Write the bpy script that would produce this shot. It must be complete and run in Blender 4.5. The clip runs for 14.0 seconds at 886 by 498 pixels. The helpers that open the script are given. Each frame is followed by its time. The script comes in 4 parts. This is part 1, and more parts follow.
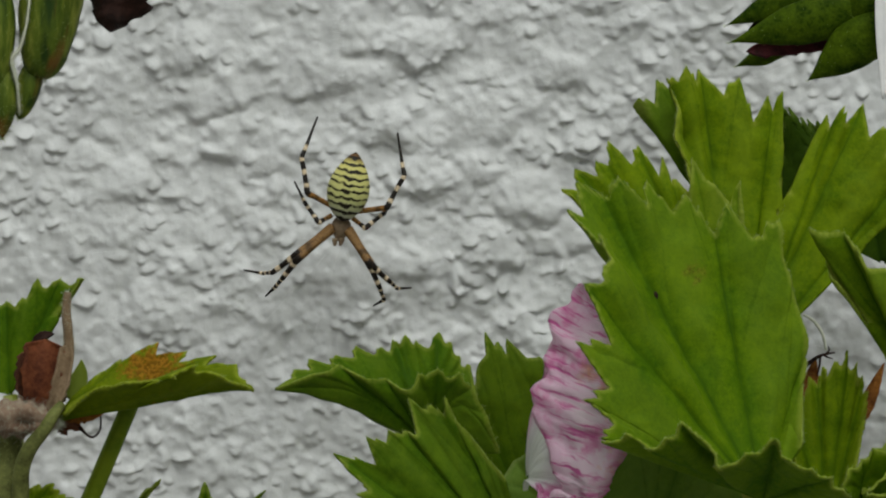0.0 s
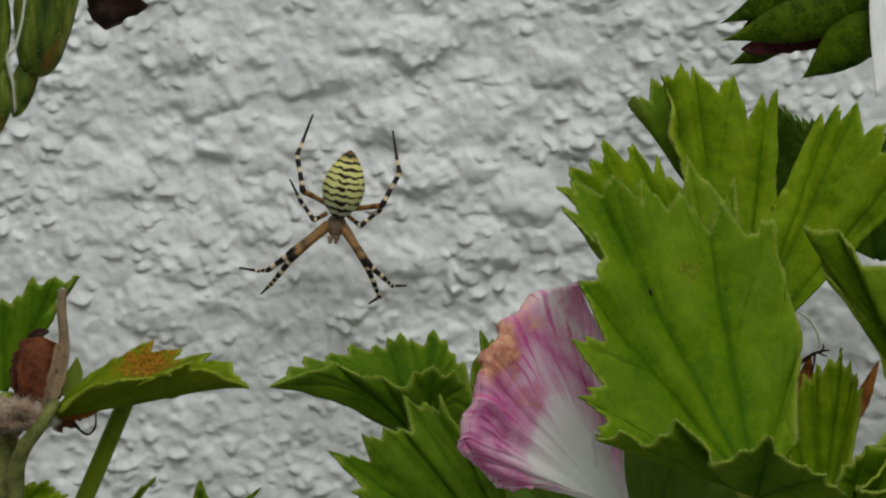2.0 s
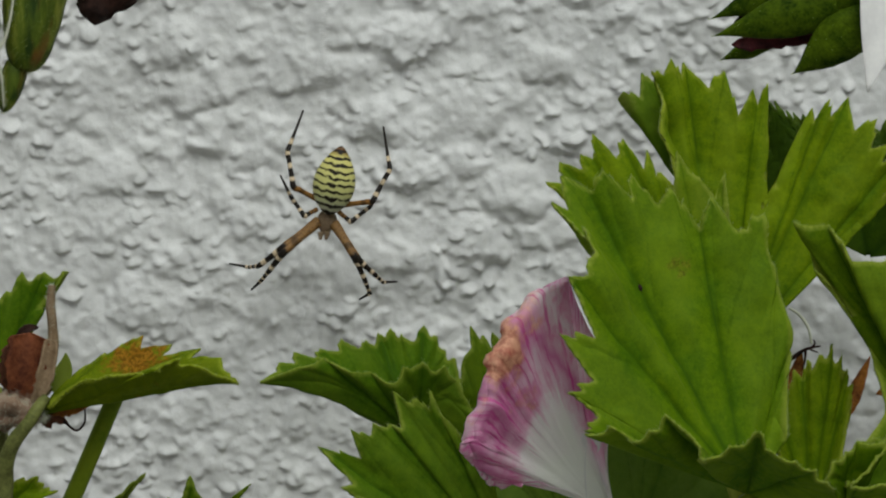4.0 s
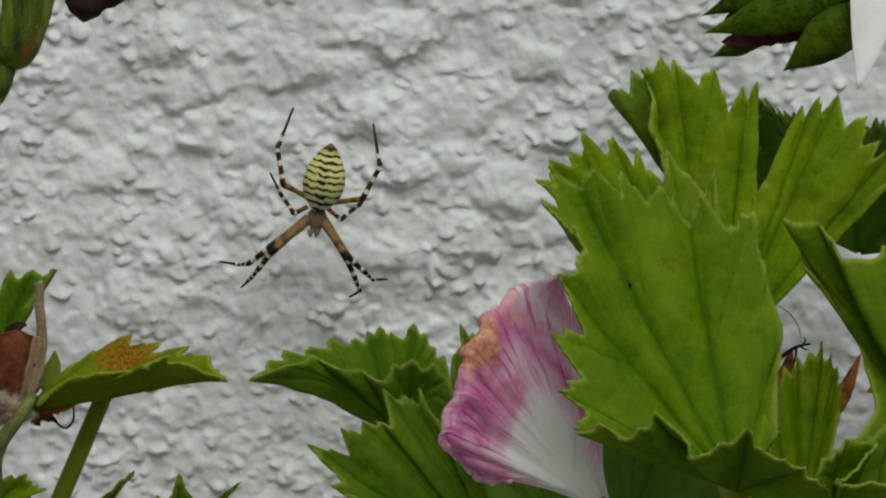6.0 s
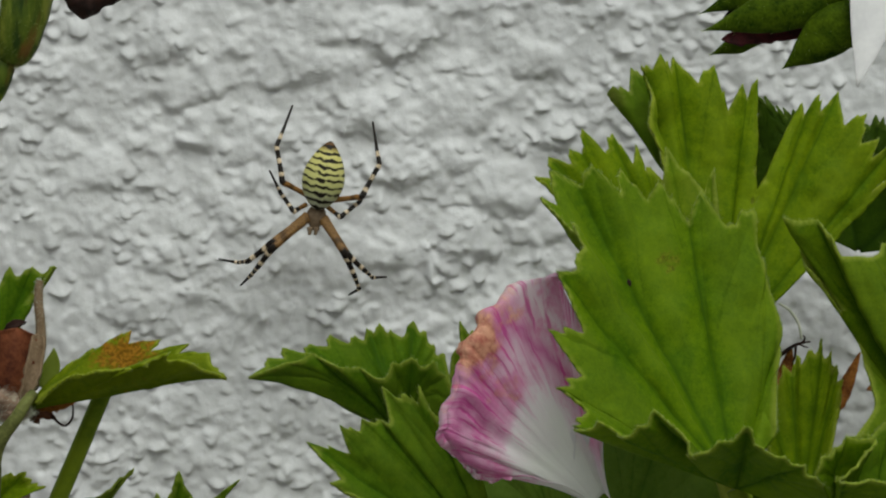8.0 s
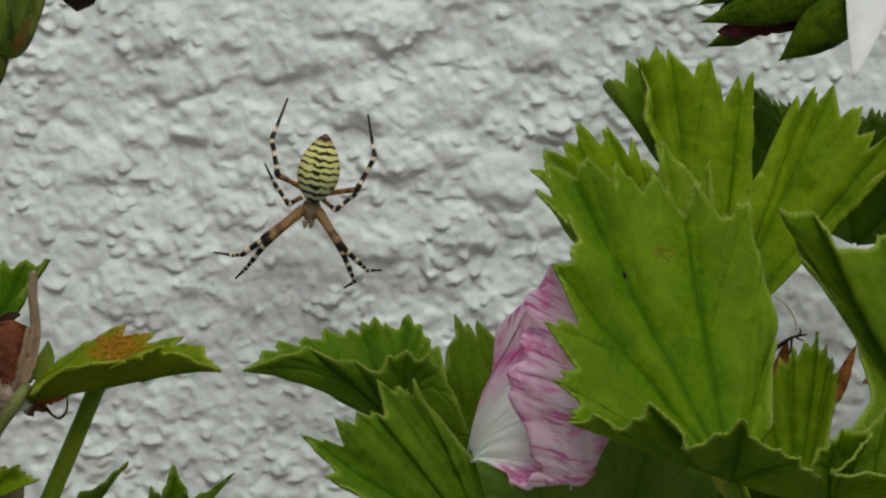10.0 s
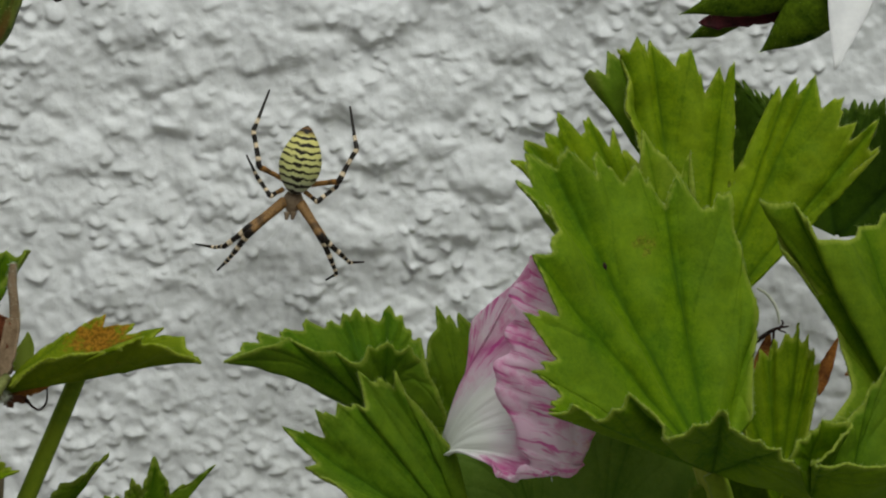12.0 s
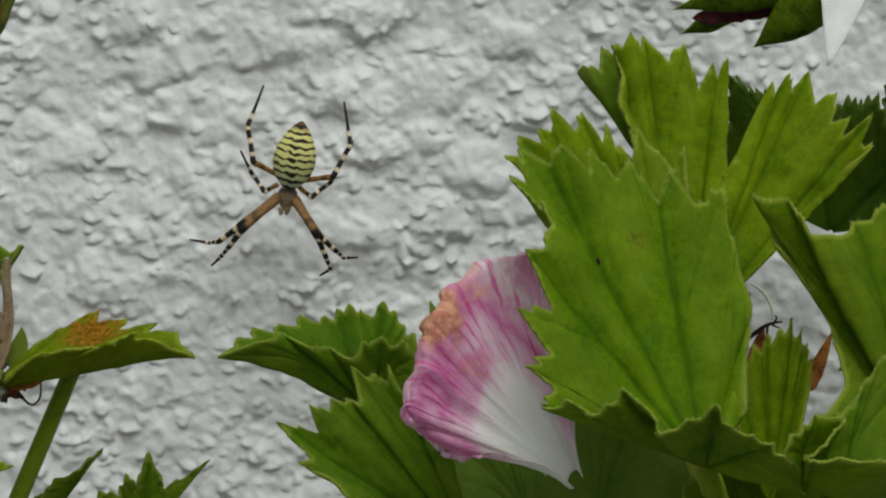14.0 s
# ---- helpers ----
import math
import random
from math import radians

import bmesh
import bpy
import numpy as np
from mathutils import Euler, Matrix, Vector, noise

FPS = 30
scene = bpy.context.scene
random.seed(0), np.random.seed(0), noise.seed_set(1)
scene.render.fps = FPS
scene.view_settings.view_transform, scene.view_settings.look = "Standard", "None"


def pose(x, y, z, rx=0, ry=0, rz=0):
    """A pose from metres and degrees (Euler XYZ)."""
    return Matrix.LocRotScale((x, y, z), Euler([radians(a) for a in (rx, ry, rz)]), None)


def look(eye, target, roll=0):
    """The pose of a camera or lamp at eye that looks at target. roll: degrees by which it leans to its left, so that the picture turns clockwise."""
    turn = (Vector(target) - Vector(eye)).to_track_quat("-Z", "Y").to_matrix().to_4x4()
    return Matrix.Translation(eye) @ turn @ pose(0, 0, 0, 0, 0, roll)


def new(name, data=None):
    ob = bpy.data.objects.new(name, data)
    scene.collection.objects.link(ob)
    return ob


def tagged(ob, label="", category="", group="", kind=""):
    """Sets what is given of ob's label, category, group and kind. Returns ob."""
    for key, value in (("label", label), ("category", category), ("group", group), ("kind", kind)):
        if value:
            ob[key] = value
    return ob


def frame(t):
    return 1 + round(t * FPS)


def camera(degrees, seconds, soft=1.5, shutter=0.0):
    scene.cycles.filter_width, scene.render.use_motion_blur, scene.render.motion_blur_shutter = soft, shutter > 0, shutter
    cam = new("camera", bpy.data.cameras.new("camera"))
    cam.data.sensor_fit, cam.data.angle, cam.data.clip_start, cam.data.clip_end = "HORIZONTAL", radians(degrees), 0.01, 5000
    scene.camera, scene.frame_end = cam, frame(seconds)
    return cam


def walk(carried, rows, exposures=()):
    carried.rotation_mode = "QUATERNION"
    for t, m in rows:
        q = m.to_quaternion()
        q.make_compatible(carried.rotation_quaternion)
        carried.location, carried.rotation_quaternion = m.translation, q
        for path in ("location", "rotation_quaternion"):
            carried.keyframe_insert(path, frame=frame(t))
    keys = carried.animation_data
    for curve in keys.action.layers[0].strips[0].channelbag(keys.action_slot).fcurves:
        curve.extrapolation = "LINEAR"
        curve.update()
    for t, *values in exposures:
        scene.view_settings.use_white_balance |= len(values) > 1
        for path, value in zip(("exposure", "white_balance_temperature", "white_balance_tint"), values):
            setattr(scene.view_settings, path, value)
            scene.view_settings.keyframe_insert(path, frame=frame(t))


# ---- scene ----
# A wasp spider in its web before a rough white house wall, among the leaves of garden geraniums.
# Plan in millimetres: x to the right, z up from the spider's level, d out from the wall.
LEVEL = 0.30


def mm(x, z, d):
    """A point of the plan in metres."""
    return Vector((x / 1000, -d / 1000, LEVEL + z / 1000))


# ---- camera ----
cam = camera(11.55, 14.0, soft=2.1)
# seconds, millimetres to the right, from the wall, up
PATH = [
    (0, -4.37, 800.9, 1.65),
    (0.5, -4.15, 800.4, 1.67),
    (1, -3.85, 801.8, 1.32),
    (1.5, -3.65, 801.5, 1.36),
    (2, -3.51, 801.9, 1.24),
    (2.5, -3.10, 800.4, 0.91),
    (3, -2.73, 800.2, 0.66),
    (5.5, -0.40, 801.5, 0.39),
    (6, -0.08, 799.5, 0.10),
    (6.5, 0.00, 800.0, 0.00),
    (7, 0.00, 800.0, 0.00),
    (7.5, 0.00, 800.0, 0.00),
    (8, 0.02, 799.1, -0.30),
    (10.5, 1.61, 797.7, -1.77),
    (11, 2.83, 798.3, -1.98),
    (11.5, 3.67, 798.0, -2.32),
    (12, 4.03, 796.6, -3.00),
    (12.5, 4.45, 796.9, -3.49),
    (13, 4.73, 797.0, -3.68),
    (13.5, 4.95, 797.0, -3.73),
    (14, 5.09, 797.1, -3.80),
]
walk(cam, [(t, look(mm(x, z, d), mm(x, z, 0))) for t, x, d, z in PATH], exposures=((0, -0.18, 6400, 2), (8, -0.12, 6400, 2), (14, -0.05, 6400, 2)))

# ---- world and light ----
world = bpy.data.worlds.new("sky")
scene.world = world
world.use_nodes = True
sky = world.node_tree.nodes.new("ShaderNodeTexSky")
sky.sky_type, sky.sun_disc = "NISHITA", False
sky.sun_elevation, sky.sun_rotation = radians(54), radians(166)
sky.air_density, sky.dust_density = 1.0, 4.0
back = world.node_tree.nodes["Background"]
back.inputs["Strength"].default_value = 0.072
veil = world.node_tree.nodes.new("ShaderNodeHueSaturation")  # thin cloud takes the blue out of the sky
veil.inputs["Saturation"].default_value = 0.2
world.node_tree.links.new(sky.outputs[0], veil.inputs["Color"])
world.node_tree.links.new(veil.outputs[0], back.inputs[0])
sun = new("sun", bpy.data.lights.new("sun", "SUN"))
sun.data.energy, sun.data.angle, sun.data.color = 1.9, radians(42), (1.0, 0.98, 0.96)
sun.matrix_world = look((0.35, -1.4, 1.98), (0, 0, 0))


# ---- materials ----
def nodes_of(name):
    m = bpy.data.materials.new(name)
    m.use_nodes = True
    tree = m.node_tree
    return m, tree, tree.nodes["Principled BSDF"]


def node(tree, kind, **values):
    n = tree.nodes.new(kind)
    for key, value in values.items():
        key = key.replace("_", " ")
        if key in n.inputs:
            n.inputs[key].default_value = value
    return n


def calc(tree, op, a, b=0.0, c=0.0):
    """A math node; a, b and c are sockets or numbers."""
    n = tree.nodes.new("ShaderNodeMath")
    n.operation = op
    for socket, value in zip(n.inputs, (a, b, c)):
        if isinstance(value, (int, float)):
            socket.default_value = value
        else:
            tree.links.new(value, socket)
    return n.outputs[0]


def ramp(tree, fac, stops):
    n = tree.nodes.new("ShaderNodeValToRGB")
    tree.links.new(fac, n.inputs[0])
    e = n.color_ramp.elements
    while len(e) < len(stops):
        e.new(0.5)
    for el, (pos, col) in zip(e, stops):
        el.position = pos
        el.color = (*col, 1) if len(col) == 3 else (col[0], col[0], col[0], 1)
    return n.outputs[0]


def mix(tree, fac, a, b, how="MIX"):
    n = tree.nodes.new("ShaderNodeMix")
    n.data_type, n.blend_type = "RGBA", how
    for socket, value in ((n.inputs[0], fac), (n.inputs[6], a), (n.inputs[7], b)):
        if isinstance(value, (int, float)):
            socket.default_value = value
        elif isinstance(value, tuple):
            socket.default_value = (*value, 1)
        else:
            tree.links.new(value, socket)
    return n.outputs[2]


def noise_of(tree, scale, detail=4.0, rough=0.55, vector=None):
    """Noise on object coordinates; scale is per metre."""
    n = node(tree, "ShaderNodeTexNoise", Scale=scale, Detail=detail, Roughness=rough)
    if vector is None:
        vector = tree.nodes.new("ShaderNodeTexCoord").outputs["Object"]
    tree.links.new(vector, n.inputs["Vector"])
    return n.outputs["Fac"]


def bump(tree, shader, height, strength, distance):
    n = node(tree, "ShaderNodeBump", Strength=strength, Distance=distance)
    tree.links.new(height, n.inputs["Height"])
    tree.links.new(n.outputs[0], shader.inputs["Normal"])


def plain(name, low, high, scale, rough=0.6, relief=0.0001, gloss=0.2, translucent=0.0):
    """A surface that wanders between two colours, with a fine relief."""
    m, tree, s = nodes_of(name)
    a = noise_of(tree, scale)
    b = noise_of(tree, scale * 6, 5)
    f = calc(tree, "ADD", calc(tree, "MULTIPLY", a, 0.65), calc(tree, "MULTIPLY", b, 0.35))
    tree.links.new(ramp(tree, f, [(0.36, low), (0.64, high)]), s.inputs["Base Color"])
    s.inputs["Roughness"].default_value = rough
    s.inputs["Specular IOR Level"].default_value = gloss
    bump(tree, s, b, 0.6, relief)
    if translucent:
        see_through(tree, s, translucent)
    return m


def see_through(tree, s, share):
    """Lets part of the light pass through a thin blade."""
    t = tree.nodes.new("ShaderNodeBsdfTranslucent")
    source = s.inputs["Base Color"]
    if source.links:
        tree.links.new(source.links[0].from_socket, t.inputs["Color"])
    both = tree.nodes.new("ShaderNodeMixShader")
    both.inputs[0].default_value = share
    tree.links.new(s.outputs[0], both.inputs[1])
    tree.links.new(t.outputs[0], both.inputs[2])
    tree.links.new(both.outputs[0], tree.nodes["Material Output"].inputs["Surface"])


def layer(tree, name):
    """The two numbers of one of a blade's maps."""
    n = tree.nodes.new("ShaderNodeUVMap")
    n.uv_map = name
    parts = tree.nodes.new("ShaderNodeSeparateXYZ")
    tree.links.new(n.outputs[0], parts.inputs[0])
    return parts.outputs[0], parts.outputs[1]


def leaf_material(name, low, high, vein, rim, patch=None, rough=0.65, through_share=0.33, brim=0.85):
    """A blade: sunken dark veins, paler tissue between them, a downy pale rim, blotches. Its map "veins" holds the distances to the nearest
    great and small vein, its map "rim" the distance to the edge, in millimetres."""
    m, tree, s = nodes_of(name)
    great, small = layer(tree, "veins")
    edge_at, out = layer(tree, "rim")
    wide, fine, grit = noise_of(tree, 95, 4, 0.6), noise_of(tree, 700, 5, 0.65), noise_of(tree, 2400, 3, 0.7)
    body = ramp(tree, calc(tree, "ADD", calc(tree, "MULTIPLY", wide, 0.42), calc(tree, "ADD", calc(tree, "MULTIPLY", fine, 0.33), calc(tree, "MULTIPLY", grit, 0.25))), [(0.37, low), (0.63, high)])
    # paler tissue half way between the veins, in long uneven strips
    between = ramp(tree, calc(tree, "ADD", calc(tree, "MULTIPLY", great, 0.12), calc(tree, "MULTIPLY", calc(tree, "SUBTRACT", noise_of(tree, 130, 4, 0.6), 0.5), 0.9)), [(0.22, (0.0,)), (0.75, (0.25,))])
    body = mix(tree, between, body, tuple(0.6 * a + 0.4 * b for a, b in zip(high, rim)))
    band = ramp(tree, calc(tree, "ADD", calc(tree, "MULTIPLY", great, 0.4), calc(tree, "MULTIPLY", calc(tree, "SUBTRACT", noise_of(tree, 190, 4, 0.6), 0.5), 0.8)), [(0.05, (0.6,)), (0.6, (0.0,))])
    body = mix(tree, band, body, low)
    jitter = calc(tree, "MULTIPLY", calc(tree, "SUBTRACT", fine, 0.5), 0.5)
    main = ramp(tree, calc(tree, "ADD", great, jitter), [(0.10, (0.8,)), (0.48, (0.0,))])
    side = ramp(tree, calc(tree, "ADD", small, jitter), [(0.06, (0.5,)), (0.34, (0.0,))])
    lines = calc(tree, "MULTIPLY", calc(tree, "MAXIMUM", main, side), ramp(tree, noise_of(tree, 120, 3), [(0.36, (0.25,)), (0.6, (1.0,))]))
    col = mix(tree, lines, body, vein)
    edge = ramp(tree, calc(tree, "ADD", edge_at, calc(tree, "MULTIPLY", calc(tree, "SUBTRACT", noise_of(tree, 420, 3), 0.5), 0.9)), [(0.12, (0.8,)), (brim, (0.0,))])
    col = mix(tree, edge, col, rim)
    if patch:
        (x, z, d), size, colour = patch
        where = tree.nodes.new("ShaderNodeTexCoord").outputs["Object"]
        away = tree.nodes.new("ShaderNodeVectorMath")
        away.operation = "DISTANCE"
        tree.links.new(where, away.inputs[0])
        away.inputs[1].default_value = mm(x, z, d)
        near = calc(tree, "SUBTRACT", 1.0, calc(tree, "DIVIDE", away.outputs["Value"], size / 1000))
        grain = tree.nodes.new("ShaderNodeMapping")
        grain.inputs["Scale"].default_value = (1, 0.08, 1)
        tree.links.new(where, grain.inputs["Vector"])
        spots = calc(tree, "ADD", near, calc(tree, "MULTIPLY", calc(tree, "SUBTRACT", noise_of(tree, 620, 5, 0.8, grain.outputs[0]), 0.5), 3.2))
        burnt = mix(tree, ramp(tree, noise_of(tree, 1900, 3, 0.7, grain.outputs[0]), [(0.42, (0.0,)), (0.56, (1.0,))]), colour, tuple(0.45 * c for c in colour))
        col = mix(tree, ramp(tree, spots, [(0.15, (0.0,)), (0.6, (0.9,))]), col, burnt)
    tree.links.new(col, s.inputs["Base Color"])
    s.inputs["Roughness"].default_value = rough
    s.inputs["Specular IOR Level"].default_value = 0.06
    bump(tree, s, fine, 0.7, 0.00028)
    see_through(tree, s, through_share)
    return m


def bud_material():
    """Downy green with long darker and rusty streaks."""
    m, tree, s = nodes_of("streaked_bud")
    long = tree.nodes.new("ShaderNodeMapping")
    long.inputs["Scale"].default_value = (1, 1, 0.22)
    tree.links.new(tree.nodes.new("ShaderNodeTexCoord").outputs["Object"], long.inputs["Vector"])
    a, b = noise_of(tree, 420, 4, 0.6, long.outputs[0]), noise_of(tree, 230, 3, 0.5, long.outputs[0])
    col = ramp(tree, a, [(0.34, (0.02, 0.045, 0.004)), (0.52, (0.09, 0.13, 0.01)), (0.68, (0.22, 0.25, 0.035))])
    col = mix(tree, ramp(tree, b, [(0.56, (0.0,)), (0.68, (0.8,))]), col, (0.16, 0.06, 0.012))
    tree.links.new(col, s.inputs["Base Color"])
    s.inputs["Roughness"].default_value = 0.6
    s.inputs["Specular IOR Level"].default_value = 0.2
    bump(tree, s, a, 0.6, 0.0003)
    see_through(tree, s, 0.12)
    return m


def plaster():
    m, tree, s = nodes_of("white_plaster")
    a, b, c = noise_of(tree, 12, 4), noise_of(tree, 170, 4), noise_of(tree, 900, 5, 0.65)
    f = calc(tree, "ADD", calc(tree, "MULTIPLY", a, 0.5), calc(tree, "MULTIPLY", b, 0.5))
    col = ramp(tree, f, [(0.3, (0.52, 0.52, 0.51)), (0.62, (0.60, 0.60, 0.60))])
    specks = ramp(tree, noise_of(tree, 420, 2), [(0.72, (0.0,)), (0.8, (0.35,))])
    col = mix(tree, specks, col, (0.36, 0.36, 0.31))
    # scattered blotches of grey-green mould
    mould = ramp(tree, noise_of(tree, 105, 6, 0.68), [(0.66, (0.0,)), (0.76, (0.7,))])
    tree.links.new(mix(tree, mould, col, (0.17, 0.17, 0.12)), s.inputs["Base Color"])
    s.inputs["Roughness"].default_value = 0.55
    bump(tree, s, c, 0.4, 0.0003)
    return m


PLASTER = plaster()
LEAF = leaf_material("green_leaf", (0.072, 0.148, 0.002), (0.222, 0.315, 0.004), (0.055, 0.108, 0.002), (0.34, 0.395, 0.04))
LEAF_SPOT = leaf_material("spotted_green_leaf", (0.052, 0.13, 0.002), (0.168, 0.276, 0.004), (0.047, 0.105, 0.002), (0.32, 0.385, 0.05), patch=((36.4, -2.2, 86), 2.8, (0.26, 0.27, 0.02)))
LEAF_PALE = leaf_material("pale_green_leaf", (0.085, 0.165, 0.003), (0.22, 0.31, 0.01), (0.075, 0.145, 0.004), (0.34, 0.40, 0.06))
LEAF_DEEP = leaf_material("deep_green_leaf", (0.046, 0.106, 0.002), (0.118, 0.195, 0.004), (0.036, 0.082, 0.002), (0.25, 0.31, 0.045))
LEAF_MID = leaf_material("mid_green_leaf", (0.044, 0.113, 0.003), (0.122, 0.213, 0.006), (0.04, 0.092, 0.002), (0.28, 0.345, 0.045))
# downy rim, its pale colour widened to paint in light on the curled edge
LEAF_BRIM = leaf_material("lit_rimmed_leaf", (0.05, 0.118, 0.002), (0.15, 0.235, 0.004), (0.04, 0.092, 0.002), (0.32, 0.38, 0.05), brim=2.4)
# leaf greens darkened, so the folded lobe's shade is in its colour
LEAF_FOLD = leaf_material("shaded_fold", (0.06, 0.135, 0.003), (0.125, 0.215, 0.006), (0.04, 0.09, 0.003), (0.3, 0.36, 0.06))
LEAF_GREY = leaf_material("grey_green_leaf", (0.09, 0.18, 0.014), (0.175, 0.285, 0.033), (0.065, 0.13, 0.01), (0.25, 0.32, 0.09), rough=0.42, through_share=0.2)
# the shade near the wall is painted into these darker greens
LEAF_SHADED = leaf_material("shade_darkened_leaf", (0.014, 0.038, 0.002), (0.045, 0.09, 0.003), (0.018, 0.045, 0.002), (0.12, 0.18, 0.025), rough=0.4, through_share=0.15)
LEAF_RUST = leaf_material("rusty_leaf", (0.085, 0.135, 0.002), (0.205, 0.265, 0.004), (0.085, 0.145, 0.003), (0.34, 0.40, 0.04), patch=((-52.2, -17.8, 80), 7.0, (0.42, 0.18, 0.015)))
STALK = plain("green_stalk", (0.22, 0.27, 0.02), (0.33, 0.385, 0.05), 120, 0.5, translucent=0.1)
GREEN_STALK = plain("dark_green_stalk", (0.1, 0.16, 0.008), (0.2, 0.265, 0.015), 140, 0.5, gloss=0.08, translucent=0.1)
BUD = bud_material()
HAIR = plain("soft_hair", (0.3, 0.37, 0.1), (0.45, 0.52, 0.2), 400, 0.6, translucent=0.4)
DOWN = plain("pale_down", (0.42, 0.45, 0.34), (0.62, 0.62, 0.5), 400, 0.8)
WITHERED = plain("withered_brown", (0.045, 0.016, 0.008), (0.17, 0.066, 0.03), 260, 0.8, 0.0003, translucent=0.1)
DRY_DARK = plain("dried_dark_petal", (0.007, 0.004, 0.003), (0.035, 0.013, 0.008), 300, 0.75, 0.0003)
STRAW = plain("dry_straw", (0.17, 0.11, 0.06), (0.36, 0.26, 0.16), 300, 0.85, 0.0003, translucent=0.25)
NODE = plain("downy_node", (0.13, 0.07, 0.045), (0.28, 0.2, 0.14), 350, 0.9, 0.0004)
RUSSET = plain("dried_russet", (0.06, 0.014, 0.007), (0.27, 0.085, 0.032), 260, 0.7, 0.0003, translucent=0.4)
BRACT = plain("orange_bract", (0.09, 0.025, 0.006), (0.42, 0.17, 0.03), 330, 0.7, translucent=0.3)
# green darkened to stand in for the shade of the flower above
SEPAL = plain("sepal_shaded_green", (0.012, 0.031, 0.001), (0.08, 0.125, 0.005), 330, 0.6, 0.0002, gloss=0.04, translucent=0.12)
MAROON = plain("maroon_petal", (0.025, 0.005, 0.006), (0.12, 0.02, 0.024), 400, 0.6, translucent=0.2)
WHITE_PETAL = plain("white_petal", (0.8, 0.79, 0.79), (0.9, 0.89, 0.88), 200, 0.6, translucent=0.35)
SILK = plain("silk", (0.75, 0.75, 0.75), (0.85, 0.85, 0.85), 500, 0.4, translucent=0.3)
# unseen ground, kept pale so it bounces light under the leaves
BOUNCE_GROUND = plain("pale_bounce_ground", (0.17, 0.163, 0.148), (0.3, 0.29, 0.268), 30, 0.95, 0.004)
STEM = plain("downy_stem", (0.055, 0.06, 0.014), (0.17, 0.185, 0.05), 320, 0.7)
WOOD = plain("woody_stem", (0.1, 0.075, 0.04), (0.2, 0.16, 0.09), 150, 0.8, 0.0004)


# ---- mesh helpers ----
def mesh_object(name, verts, faces, material, parent=None, uvs=None, smooth=True, label=""):
    me = bpy.data.meshes.new(name)
    me.from_pydata([tuple(v) for v in verts], [], faces)
    if uvs is not None:
        flat = np.empty(len(me.loops), dtype=np.int32)
        me.loops.foreach_get("vertex_index", flat)
        for key, values in (uvs if isinstance(uvs, dict) else {"map": uvs}).items():
            me.uv_layers.new(name=key).data.foreach_set("uv", np.asarray(values, dtype=np.float32)[flat].ravel())
    for m in material if isinstance(material, (list, tuple)) else (material,):
        me.materials.append(m)
    me.polygons.foreach_set("use_smooth", [smooth] * len(me.polygons))
    ob = new(name, me)
    ob.parent = parent
    if label:
        tagged(ob, label)
    return ob


def grid_faces(nu, nv, closed=False):
    out = []
    for i in range(nu if closed else nu - 1):
        j = (i + 1) % nu
        out += [(i * nv + k, j * nv + k, j * nv + k + 1, i * nv + k + 1) for k in range(nv - 1)]
    return out


def glide(points, s):
    """A smooth curve through rows of points (open), at s from 0 to len - 1."""
    p = np.asarray(points, dtype=float)
    i = np.clip(np.floor(s).astype(int), 0, len(p) - 2)
    f = (s - i)[:, None]
    a, b, c, d = p[np.clip(i - 1, 0, None)], p[i], p[i + 1], p[np.clip(i + 2, None, len(p) - 1)]
    return 0.5 * (2 * b + (c - a) * f + (2 * a - 5 * b + 4 * c - d) * f**2 + (3 * b - a - 3 * c + d) * f**3)


def tube(points, radii, sides=10, step=6):
    """Verts and faces of a round tube through points (Vectors), with a radius at each of them, closed at both ends."""
    s = np.linspace(0, len(points) - 1, (len(points) - 1) * step + 1)
    path = glide([tuple(p) for p in points], s)
    rad = [float(r) for r in glide([(r,) for r in radii], s)[:, 0]]
    verts, n = [], len(s)
    side = Vector((0.3, -1, 0.2))
    for k in range(n):
        way = Vector(path[min(k + 1, n - 1)] - path[max(k - 1, 0)]).normalized()
        a = (side - side.dot(way) * way).normalized()
        side = a
        b = way.cross(a)
        verts += [Vector(path[k]) + rad[k] * (math.cos(q) * a + math.sin(q) * b) for q in (2 * math.pi * j / sides for j in range(sides))]
    faces = []
    for k in range(n - 1):
        faces += [(k * sides + j, k * sides + (j + 1) % sides, (k + 1) * sides + (j + 1) % sides, (k + 1) * sides + j) for j in range(sides)]
    verts += [Vector(path[0]), Vector(path[-1])]
    faces += [(len(verts) - 2, (j + 1) % sides, j) for j in range(sides)]
    faces += [(len(verts) - 1, (n - 1) * sides + j, (n - 1) * sides + (j + 1) % sides) for j in range(sides)]
    return verts, faces


def rod(name, points, radii, material, parent=None, sides=10, step=6, label=""):
    return mesh_object(name, *tube(points, radii, sides, step), material, parent, label=label)


def thicken(ob, metres):
    mod = ob.modifiers.new("thickness", "SOLIDIFY")
    mod.thickness, mod.offset = metres, 0
    return ob


# ---- the wall and the ground ----
def ease(f):
    return f * f * (3 - 2 * f)


def lattice(x, z, size, rng):
    """Smooth noise from 0 to 1 on points x, z (millimetres) with cells of that size."""
    table = rng.random((257, 257))
    gx, gz = x / size + 100, z / size + 100
    i, k = np.floor(gx).astype(int), np.floor(gz).astype(int)
    fx, fz = ease(gx - i), ease(gz - k)
    i, k = i % 256, k % 256
    return (table[i, k] * (1 - fx) + table[i + 1, k] * fx) * (1 - fz) + (table[i, k + 1] * (1 - fx) + table[i + 1, k + 1] * fx) * fz


